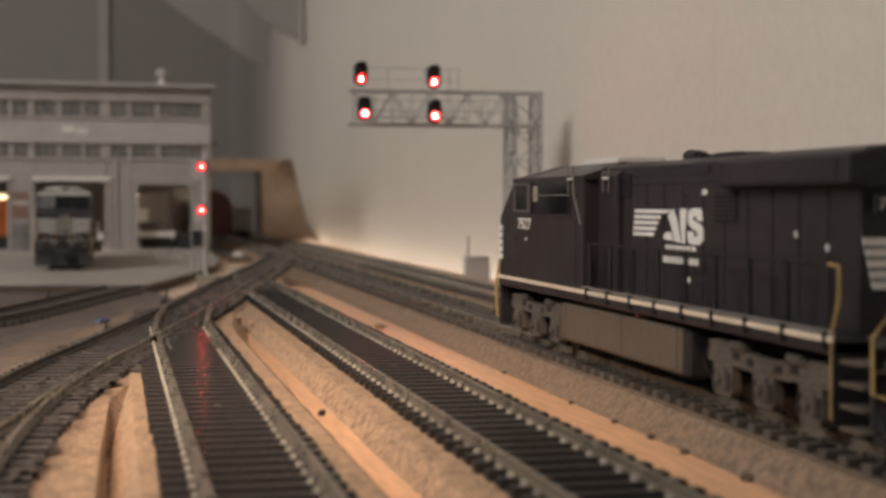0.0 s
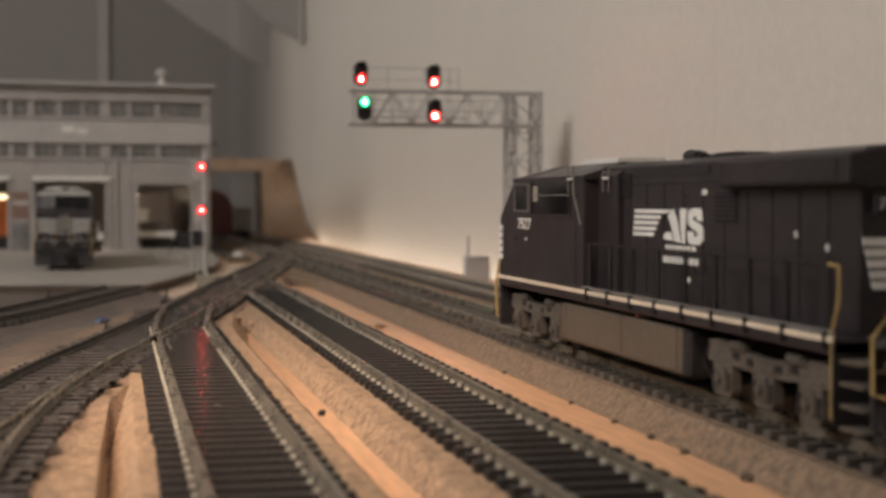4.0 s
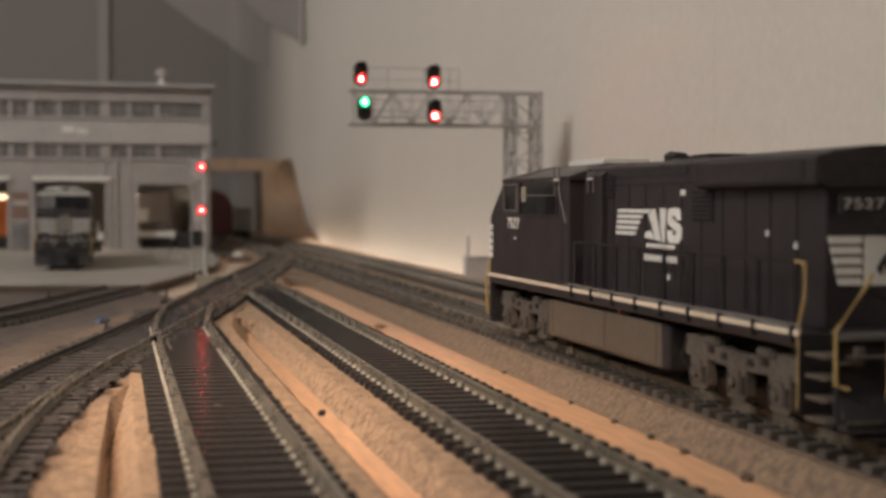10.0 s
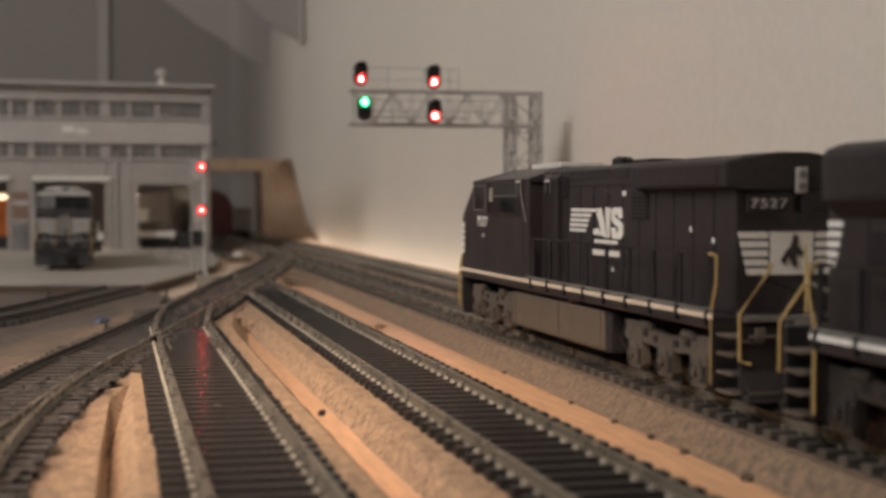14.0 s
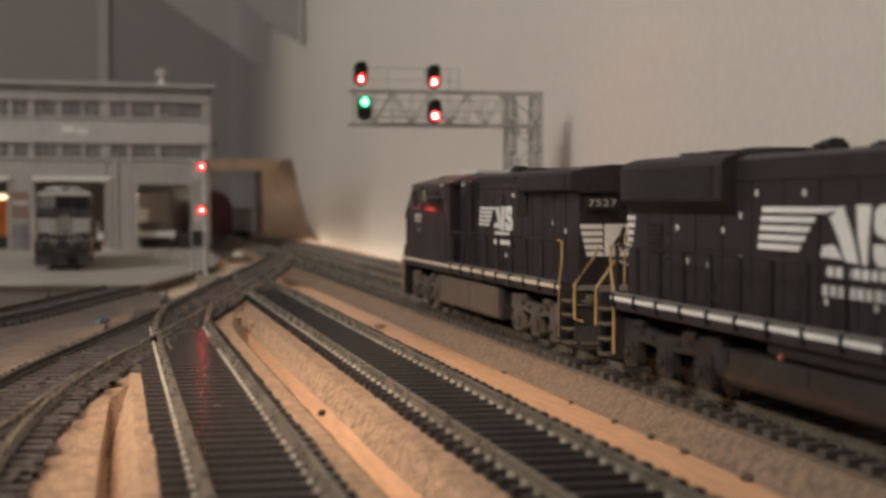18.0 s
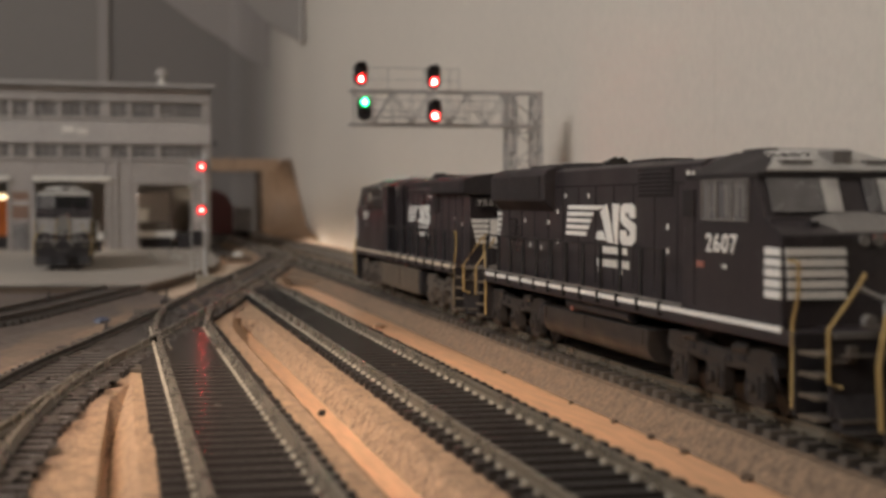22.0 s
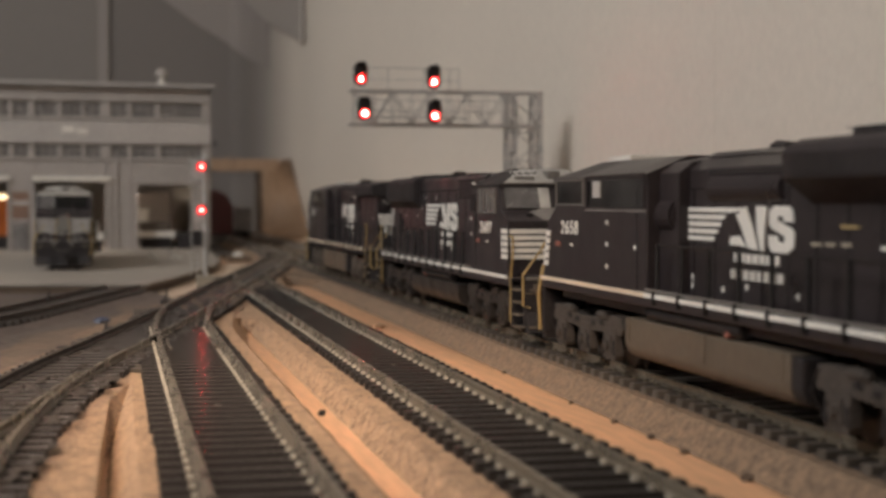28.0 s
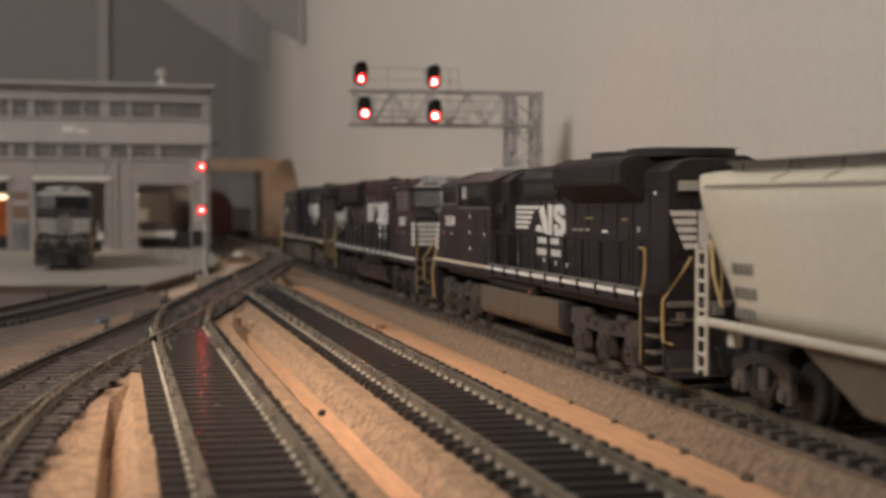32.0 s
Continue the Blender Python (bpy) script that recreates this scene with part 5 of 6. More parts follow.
def hopper():
    t = thing("hopper_car", "tan covered hopper car with a curved body side", "freight car")
    L, w = 0.205, 0.0176
    def section(y, zb):
        """Half-oval cross-section with its lower edge at zb."""
        prof = [(0.905, 0.0), (0.938, 0.12), (0.975, 0.32), (0.995, 0.52), (1.002, 0.72), (0.994, 0.88), (0.955, 0.91), (0.74, 0.97), (0.5, 1.0)]
        top = 0.0466
        pts = [(w * a, y, zb + (top - zb) * f) for a, f in prof]
        return pts + [(-x, y_, z) for x, y_, z in reversed(pts)]
    ends = [(-0.0008, 0.0375), (-0.0018, 0.0345), (-0.005, 0.0305), (-0.012, 0.0242), (-0.0175, 0.0172)]
    rows = [section(y, z) for y, z in ends] + [section(-0.0175 - (L - 0.035) * k / 8, 0.0172) for k in range(1, 8)] + [section(-L - y, z) for y, z in reversed(ends)]
    part("body", loft(rows), M["hop"], t, "tan curved hopper body", smooth=True)
    for s in (-1, 1):
        part("side_sill", tube([(s * w, -L + 0.001, 0.0166), (s * w, -0.001, 0.0166)], 0.00095, 10), M["sill"], t, "pale round side sill")
        # the ledge's shadow line is a thin slab of darker tan
        part("eave_seam", slab(s, s * w * 0.994, -L + 0.004, -0.004, 0.0429, 0.0435, 0.0003), M["faded"], t, "thin eave shadow line in darker tan")
        part("roof_edge", bx(*sorted((s * 0.0125, s * 0.0129)), -L + 0.006, -0.006, 0.0462, 0.0476), M["dust"], t)
        for k in range(10):
            part("roof_seam", tube([(s * w * 0.955, -0.012 - k * 0.02, 0.0441), (s * w * 0.74, -0.012 - k * 0.02, 0.0458)], 0.00022, 5), M["faded"], t)
        for y, o in ((-0.0015, -1), (-L + 0.0015, 1)):
            l = part("ladder", merge(*[tube([(s * (w + 0.0006), y + o * k, 0.006), (s * (w + 0.0006), y + o * k, 0.032)], 0.0005) for k in (0, 0.0048)]), M["sill"], t, "pale end ladder")
            for k in range(9):
                part("rung", tube([(s * (w + 0.0006), y, 0.0072 + k * 0.0029), (s * (w + 0.0006), y + o * 0.0048, 0.0072 + k * 0.0029)], 0.0004), M["sill"], l)
            part("grab_iron", tube([(s * w, y + o * 0.011, 0.020), (s * (w + 0.0008), y + o * 0.0085, 0.026), (s * w, y + o * 0.0055, 0.0325)], 0.0004), M["gold"], t)
        for k, (wd, z) in enumerate(((0.0098, 0.0277), (0.0105, 0.0232), (0.0092, 0.0192))):
            for i in range(4):
                y = -0.0157 - wd * (i + 1) / 4
                part("word_bar", slab(s, s * w * (0.905 + 0.096 * min(1.0, (z - 0.0172) / 0.0165) ** 0.7), y, y + wd / 4 - 0.0006, z - 0.001, z + 0.001, 0.0003), M["hoptext"], t, "faded lettering block")
    part("roof_walk", merge(*[bx(x - 0.0012, x + 0.0012, -L + 0.004, -0.004, 0.0476, 0.0481) for x in (-0.012, 0.012)], *[bx(-0.0135, 0.0135, -0.012 - k * 0.02, -0.0112 - k * 0.02, 0.0462, 0.0478) for k in range(10)]), M["dust"], t, "dark running boards on the roof")
    for k in range(2):
        y = -0.0695 - k * 0.066
        part("hopper_bay", prism([(y - 0.033, 0.0172), (y + 0.033, 0.0172), (y + 0.005, 0.0060), (y - 0.005, 0.0060)], -0.0158, 0.0158, "x", 0.0004), M["tan"], t, "dusty discharge bay")
    for k in range(4):
        part("roof_hatch", cyl((0, -0.035 - k * 0.045, 0.0458), 0.0055, 0.0018, "z", 20, bev=0.0003), M["hop"], t, "round roof hatch")
    for y in (-0.0232, -L + 0.0232):
        b = part("truck", bx(-0.0105, 0.0105, y - 0.003, y + 0.003, 0.005, 0.0125), M["soot"], t, "two-axle bogie")
        for s in (-1, 1):
            xs = sorted((s * 0.0128, s * 0.0146))
            part("sideframe", merge(prism([(y - 0.0128, 0.0080), (y - 0.0125, 0.0100), (y - 0.004, 0.0120), (y + 0.004, 0.0120), (y + 0.0125, 0.0100), (y + 0.0128, 0.0080), (y + 0.0085, 0.0080), (y + 0.0035, 0.0100), (y - 0.0035, 0.0100), (y - 0.0085, 0.0080)], *xs, "x"),
                                    prism([(y - 0.0085, 0.0085), (y - 0.0072, 0.0085), (y - 0.0028, 0.0050), (y + 0.0028, 0.0050), (y + 0.0072, 0.0085), (y + 0.0085, 0.0085), (y + 0.0038, 0.0036), (y - 0.0038, 0.0036)], *xs, "x"),
                                    bx(*xs, y - 0.0034, y - 0.0022, 0.0048, 0.0102), bx(*xs, y + 0.0022, y + 0.0034, 0.0048, 0.0102)), M["grime"], b, "cast side frame with open windows")
            part("spring_pack", merge(*[cyl((s * 0.0137, y + k, 0.0050), 0.0007, 0.0044, "z", 8) for k in (-0.0014, 0, 0.0014)]), M["dust"], b)
            for o in (-0.0098, 0.0098):
                part("axle_box", merge(bx(*xs, y + o - 0.0022, y + o + 0.0022, 0.0038, 0.0085, 0.0004), cyl((s * 0.0148 - 0.0005, y + o, 0.0055), 0.0014, 0.0010, "x", 12)), M["dust"], b, "dusty axle box")
            part("jacking_pad", bx(*sorted((s * 0.0140, s * 0.0160)), y + 0.0092, y + 0.0122, 0.0122, 0.0158, 0.0003), M["sill"], t, "pale jacking pad under the sill")
        for o in (-0.0098, 0.0098):
            wheelset(b, y + o, 0.0057)
    part("end_slope", merge(*[prism([(-0.002 - f * (L - 0.004), 0.0168), (-0.006 - f * (L - 0.012), 0.0168), (-0.006 - f * (L - 0.012), 0.030)], -0.0012, 0.0012, "x") for f in (0, 1)]), M["sill"], t)
    coupler(t, 0.0, 1), coupler(t, -L, -1)
    part("centre_sill", bx(-0.004, 0.004, -L + 0.001, -0.001, 0.0095, 0.0172), M["soot"], t)
    part("brake_gear", merge(cyl((0.008, -0.012, 0.02), 0.0022, 0.006, "y", 12), bx(-0.011, -0.006, -0.009, -0.004, 0.018, 0.024)), M["soot"], t, "dark brake gear on the end platform")
    return t


TRAIN.append((hopper(), -0.3205, False))

# travel of the train along the line, in seconds and metres
TRAVEL = [(0, 0), (7.0, 0), (7.5, 0.0006), (8.0, 0.0026), (8.5, 0.0050), (9.0, 0.0072), (9.5, 0.0096), (10, 0.0120), (10.5, 0.0146), (11, 0.0172), (11.5, 0.0196), (12, 0.0232), (12.5, 0.0276), (13, 0.0328), (13.5, 0.0402), (14, 0.0496), (14.5, 0.0601),
          (16.5, 0.1102), (17.5, 0.1370), (18.5, 0.1653), (19.5, 0.1957), (20.5, 0.2268), (21.5, 0.2577), (22.5, 0.2885), (23.5, 0.3195), (24, 0.3350), (25, 0.3664), (25.5, 0.3817), (27.5, 0.4429), (28, 0.4580), (28.5, 0.4738), (29, 0.4912), (30, 0.5264), (31, 0.5614), (32, 0.5965)]


def travelled(t):
    for (a, u), (b, v) in zip(TRAVEL, TRAVEL[1:]):
        if t <= b:
            return u + (v - u) * (t - a) / (b - a)
    return TRAVEL[-1][1]


def motions():
    for ob, start, turned in TRAIN:
        walk(ob, [(t, Matrix.Translation((MAIN_X, start + s, RAIL)) @ Matrix.Rotation(math.pi if turned else 0, 4, "Z")) for t, s in TRAVEL])
    backward = {ob for ob, _, turned in TRAIN if turned}
    steps = [(i / 5, travelled(i / 5)) for i in range(161)]
    for ob, place, r in AXLES:
        sign = 1 if ob.parent.parent in backward else -1
        rows = [(0.0, 0.0)]
        for t, s in steps:
            if t > 0 and (s - rows[-1][1]) / r > radians(80) or t == 32.0:
                rows.append((t, s))
        walk(ob, [(t, Matrix.Translation(place) @ Matrix.Rotation(sign * s / r, 4, "X")) for t, s in rows])
    walk(SHUTTER, [(t, Matrix.Translation((0, 0, z))) for t, z in ((0.0, SHUT_HIGH), (2.6, SHUT_HIGH), (2.7, SHUT_LOW), (26.4, SHUT_LOW), (26.5, SHUT_HIGH), (32.0, SHUT_HIGH))])


# ---- signal gantry ----
SHUT_HIGH, SHUT_LOW = 0.0, -0.0062
GY = 0.7923


def lattice(a, b, u, w, size, r, n):
    """Four chords from a to b with zigzag lacing on all sides; u and w are the section's unit vectors."""
    a, b, u, w = Vector(a), Vector(b), Vector(u), Vector(w)
    su, sw = size
    corner = [(-su / 2, -sw / 2), (su / 2, -sw / 2), (su / 2, sw / 2), (-su / 2, sw / 2)]
    P = lambda k, f: a.lerp(b, f) + u * corner[k % 4][0] + w * corner[k % 4][1]
    chords = [tube([P(k, 0), P(k, 1)], r, 5) for k in range(4)]
    lacing = [tube([P(k + (i + k) % 2, i / n), P(k + (i + k + 1) % 2, (i + 1) / n)], r * 0.6, 4) for k in range(4) for i in range(n)]
    return chords, lacing


def signal_head(parent, x, y, z, h, w, lens_z, green=False):
    """An oblong black head facing the camera's side, with a hooded lit lens."""
    outline = [(x + w / 2 * math.cos(a), z + h / 2 - w / 2 + w / 2 * math.sin(a)) for a in [k * math.pi / 10 for k in range(11)]] + \
              [(x - w / 2 * math.cos(a), z - h / 2 + w / 2 - w / 2 * math.sin(a)) for a in [k * math.pi / 10 for k in range(11)]]
    head = part("signal_head", prism(outline, y - 0.0022, y, "y", 0.0002), M["soot"], parent, "oblong black signal head")
    lenses = [(lens_z, M["beam"], M["rim"], "red")] + ([(lens_z + 0.0062, M["green"], M["green_halo"], "green")] if green else [])
    for lz, lm, rm, word in lenses:
        part("lens", cyl((x, y - 0.0030, lz), 0.0008, 0.0008, "y", 20, bev=0.0003), lm, head, "glowing %s lens" % word)
        # glowing ring in place of the lens's halo
        part("lens_rim", merge(cyl((x, y - 0.0026, lz), 0.0024 if word == "red" else 0.0026, 0.0005, "y", 20)), rm, head)
    for lz in (lens_z, lens_z + 0.0062):
        arc = [(x + 0.0029 * math.cos(a), lz + 0.0029 * math.sin(a)) for a in [radians(20 + 14 * k) for k in range(11)]]
        arc += [(x + 0.0025 * math.cos(a), lz + 0.0025 * math.sin(a)) for a in [radians(160 - 14 * k) for k in range(11)]]
        part("hood", prism(arc, y - 0.0062, y - 0.0022, "y"), M["soot"], head, "black lens hood")
    return head


gantry = thing("signal_gantry", "grey lattice cantilever signal gantry with four heads", "signal gantry")
for px in (0.2149, 0.2295):
    chords, lacing = lattice((px, GY, 0.0), (px, GY, 0.1105), (1, 0, 0), (0, 1, 0), (0.0046, 0.008), 0.0008, 12)
    for c in chords:
        part("post_chord", c, M["steel"], gantry)
    for piece in lacing:
        part("post_lace", piece, M["steel"], gantry)
for k in range(6):
    z = 0.008 + k * 0.016
    part("post_brace", merge(tube([(0.2170, GY - 0.004, z), (0.2275, GY - 0.004, z + 0.008)], 0.0005), tube([(0.2275, GY - 0.004, z + 0.008), (0.2170, GY - 0.004, z + 0.016)], 0.0005), bx(0.2168, 0.2276, GY - 0.0045, GY - 0.0038, z - 0.0005, z + 0.0005)), M["steel"], gantry)
for z in (0.0915, 0.1098):
    part("arm_chord", merge(*[bx(0.1245, 0.2318, GY + o - 0.0007, GY + o + 0.0007, z - 0.0008, z + 0.0008, 0.0002) for o in (-0.0045, 0.0045)], *[bx(0.126 + k * 0.0105, 0.1268 + k * 0.0105, GY - 0.0045, GY + 0.0045, z - 0.0004, z + 0.0004) for k in range(10)]), M["steel"], gantry, "long grey arm chord")
for o in (-0.0045, 0.0045):
    for k in range(9):
        xa, xb = 0.127 + k * 0.0105, 0.127 + (k + 1) * 0.0105
        za, zb = (0.092, 0.1092) if k % 2 else (0.1092, 0.092)
        part("arm_lace", tube([(xa, GY + o, za), (xb, GY + o, zb)], 0.00034, 5), M["steel"], gantry)
        part("arm_post", tube([(xa, GY + o, 0.092), (xa, GY + o, 0.1092)], 0.0003, 5), M["steel"], gantry)
part("platform", merge(*[bx(0.1285, 0.189, GY - 0.011 + k * 0.0018, GY - 0.0100 + k * 0.0018, 0.0948, 0.0953) for k in range(4)]), M["steel"], gantry, "narrow service platform")
part("railing", merge(tube([(0.1275, GY + 0.0065, 0.1232), (0.187, GY + 0.0065, 0.1232)], 0.00032), tube([(0.1275, GY + 0.0065, 0.1168), (0.187, GY + 0.0065, 0.1168)], 0.00028), *[tube([(x, GY + 0.0065, 0.1098), (x, GY + 0.0065, 0.1232)], 0.00032) for x in (0.1275, 0.147, 0.167, 0.1815, 0.187)],
                      tube([(0.135, GY - 0.0105, 0.1045), (0.2085, GY - 0.0105, 0.1045)], 0.00032), tube([(0.135, GY - 0.0105, 0.0985), (0.2085, GY - 0.0105, 0.0985)], 0.00028), *[tube([(x, GY - 0.0105, 0.0948), (x, GY - 0.0105, 0.1045)], 0.0003) for x in (0.135, 0.15, 0.165, 0.18, 0.195, 0.2085)]), M["steel"], gantry, "thin grey safety railing")
part("footing", bx(0.2095, 0.2348, GY - 0.009, GY + 0.009, 0.0, 0.004, 0.0006), M["concrete"], gantry, "concrete footing")
for x, z, lz, g in ((0.1284, 0.1180, 0.1150, False), (0.1682, 0.1170, 0.1141, False), (0.1302, 0.0993, 0.0966, True), (0.1687, 0.0983, 0.0957, False)):
    head = signal_head(gantry, x, GY - 0.0125, z, 0.0130, 0.0074, lz, g)
    part("bracket", bx(x - 0.0005, x + 0.0005, GY - 0.0126, GY - 0.004, z - 0.0005, z + 0.0005), M["steel"], head)
    if g:
        # added shutter that hides whichever lens should be dark
        SHUTTER = part("shutter", bx(x - 0.0028, x + 0.0028, GY - 0.0164, GY - 0.0159, lz + 0.0033, lz + 0.0090, 0.0001), M["soot"], head, "added black shutter sliding over a lens")

# ---- mast signal ----
mast = thing("mast_signal", "pale mast signal with two lit red heads and a ladder", "signal", Matrix.Translation((0.0498, 0.8578, 0.0)))
part("mast_pole", cyl((0.0006, 0, 0.004), 0.0014, 0.0735, "z", 14), M["grey"], mast, "round grey pole")
part("base_block", bx(-0.0045, 0.0055, -0.005, 0.005, 0.0002, 0.0070, 0.0007), M["faded"], mast, "weathered concrete base block")
mast_ladder = part("ladder", merge(*[tube([(x, 0.0035, 0.006), (x, 0.0035, 0.076)], 0.00034) for x in (-0.0074, -0.0036)]), M["grey"], mast, "thin pale ladder")
for k in range(18):
    part("rung", tube([(-0.0074, 0.0035, 0.010 + k * 0.0037), (-0.0036, 0.0035, 0.010 + k * 0.0037)], 0.00028, 5), M["grey"], mast_ladder)
part("side_rail", tube([(0.0036, 0.003, 0.02), (0.0036, 0.003, 0.076)], 0.0005), M["grey"], mast)
for z in (0.0698, 0.0448):
    h = part("signal_head", merge(bx(-0.0062, 0.0012, -0.0012, 0.0008, z - 0.0075, z + 0.0035, 0.0006)), M["steel"], mast, "grey signal head with a lit lens")
    part("lens", cyl((-0.0016, -0.0024, z), 0.00075, 0.0008, "y", 20, bev=0.0003), M["red"], h, "glowing red lens")
    # glowing ring added as the lamp's halo
    part("lens_rim", cyl((-0.0016, -0.0019, z), 0.0024, 0.0005, "y", 20), M["rim"], h)
    arc = [(-0.0016 + 0.0031 * math.cos(a), z + 0.0031 * math.sin(a)) for a in [radians(15 + 15 * k) for k in range(11)]] + [(-0.0016 + 0.0027 * math.cos(a), z + 0.0027 * math.sin(a)) for a in [radians(165 - 15 * k) for k in range(11)]]
    part("hood", prism(arc, -0.0052, -0.0012, "y"), M["soot"], h)
    part("platform", bx(-0.0085, 0.004, -0.001, 0.006, z - 0.0122, z - 0.0116), M["grey"], mast, "small service platform")
part("junction_box", bx(-0.0062, -0.0012, -0.002, 0.002, 0.024, 0.033, 0.0004), M["soot"], mast, "dark junction box")

# ---- trackside things ----
cabinet = thing("relay_cabinet", "grey trackside relay cabinet with a thin pole", "cabinet", Matrix.Translation((0.2212, 0.896, 0)))
part("body", bx(-0.0072, 0.0072, -0.006, 0.006, 0.0, 0.0142, 0.0004), M["steel"], cabinet)
part("roof", bx(-0.0078, 0.0078, -0.0066, 0.0066, 0.0143, 0.0152, 0.0003), M["steel"], cabinet)
part("door", bx(-0.005, 0.005, -0.0064, -0.006, 0.002, 0.013), M["steel"], cabinet)
part("pole", cyl((-0.0055, 0, 0.015), 0.0007, 0.013, "z", 8), M["steel"], cabinet, "thin grey pole")
rnd = random.Random(11)


def lump(name, label, category, x, y, z, sx, sy, sz, material):
    bm = bmesh.new()
    bmesh.ops.create_icosphere(bm, subdivisions=2, radius=1)
    for v in bm.verts:
        v.co *= 1 + rnd.uniform(-0.22, 0.22)
        v.co = Vector((v.co.x * sx, v.co.y * sy, max(v.co.z, -0.75) * sz + sz * 0.75))
    bm.transform(Matrix.Translation((x, y, z)))
    return solid(name, bm, material, label, category)


lump("plaster_lump", "rough white plaster lump on scrap wood", "lump", 0.0985, 1.222, 0.0040, 0.0046, 0.004, 0.0026, M["pale"])
solid("wood_scrap", bx(0.0895, 0.1088, 1.203, 1.262, 0.0002, 0.0042, 0.0008), M["dwood"], "small dark scrap of wood", "scrap")
lump("pebble", "small dark pebble on the plywood strip", "pebble", 0.0462, 0.3365, 0.0, 0.001, 0.001, 0.0008, M["soot"])
lump("paint_chip", "bluish chip of dried paint on the ground", "chip", -0.0055, 0.599, 0.0012, 0.0035, 0.0025, 0.0015, M["chip"])
lump("ballast_crumb", "small crumb of cork beside the track", "crumb", 0.1005, 0.565, 0.0, 0.0025, 0.002, 0.0012, M["cork"])
lump("plaster_crumb", "small white crumb between the tracks", "crumb", 0.153, 0.905, 0.0, 0.003, 0.002, 0.002, M["white"])
for x, y, r in ((0.1086, 0.3110, 0.0005), (0.1088, 0.2890, 0.0006), (0.1086, 0.2700, 0.0006), (0.1089, 0.2410, 0.0008), (0.1085, 0.3430, 0.0004), (0.1088, 0.4080, 0.0004)):
    tagged(lump("cork_crumb", "dark crumb at the foot of the roadbed", "crumb", x, y, 0.0, r * 1.5, r * 1.6, r, M["dwood"]), group="crumbs beside the main line")
for x, y in ((0.0203, 0.3062), (0.0700, 0.373)):
    tagged(lump("paint_flake", "dull flake lying on the ties", "flake", x, y, TIE_Z - 0.0002, 0.0007, 0.0014, 0.0003, M["dust"]), group="flakes on the ties")
for x, y in ((-0.0302, 0.680), (0.022, 0.685), (0.0422, 0.585), (-0.004, 0.50)):
    sw = thing("switch_stand", "small dark switch stand beside the ties", "switch stand", Matrix.Translation((x, y, 0.0)), group="switch stands")
    part("base", bx(-0.0022, 0.0022, -0.0035, 0.0035, 0.0, 0.0045, 0.0004), M["soot"], sw)
    part("lever", tube([(0, 0, 0.0045), (0.0008, 0.001, 0.009)], 0.0005), M["soot"], sw)

# ---- engine shop ----
SY = 1.37
shop = thing("engine_shop", "grey two-storey engine shop with long window strips", "building", Matrix.Translation((0.0856, SY, 0)) @ Matrix.Rotation(radians(6), 4, "Z") @ Matrix.Translation((-0.0856, -SY, 0)))
GZ = 0.0063
doors = ((-0.235, -0.17, 0.067), (-0.16, -0.0945, 0.067), (-0.0715, -0.0065, 0.067), (0.0185, 0.0700, 0.0640))
XL, XR, TOP = -0.36, 0.0856, 0.153
edges = [XL] + [e for d in doors for e in d[:2]] + [XR]
for a, b in zip(edges[0::2], edges[1::2]):
    part("pier", bx(a, b, SY, SY + 0.004, GZ, 0.067), M["shop"], shop, "grey wall pier between doors")
for a, b, z in doors:
    if z < 0.067:
        part("lintel", bx(a, b, SY, SY + 0.004, z, 0.067), M["shop"], shop)
    part("door_awning", bx(a - 0.0015, b + 0.0015, SY - 0.004, SY - 0.0002, z + 0.001, z + 0.0052, 0.0004), M["pale"] if z > 0.065 else M["shop"], shop, "pale door hood")
    j = part("door_frame", merge(bx(a - 0.0015, a - 0.0001, SY - 0.0015, SY - 0.0002, GZ, z), bx(b + 0.0001, b + 0.0015, SY - 0.0015, SY - 0.0002, GZ, z)), M["shoplt"], shop)
strips = ((0.0890, 0.1015), (0.1255, 0.1395))
levels = [(0.067, strips[0][0]), (strips[0][1], strips[1][0]), (strips[1][1], TOP)]
for k, (a, b) in enumerate(levels):
    part("wall_band", bx(XL, XR, SY, SY + 0.004, a + 0.0002, b - 0.0002), M["shoplt"] if k == 1 else M["shop"], shop, "broad pale siding band" if k == 1 else "grey siding band")
bays = [(-0.355, -0.300), (-0.296, -0.245), (-0.241, -0.19), (-0.186, -0.135), (-0.1282, -0.1022), (-0.0998, -0.0927), (-0.0893, -0.0759), (-0.071, -0.0506), (-0.0472, -0.0295), (-0.0271, -0.0132), (-0.0047, 0.0108), (0.0143, 0.0361), (0.0402, 0.0777)]
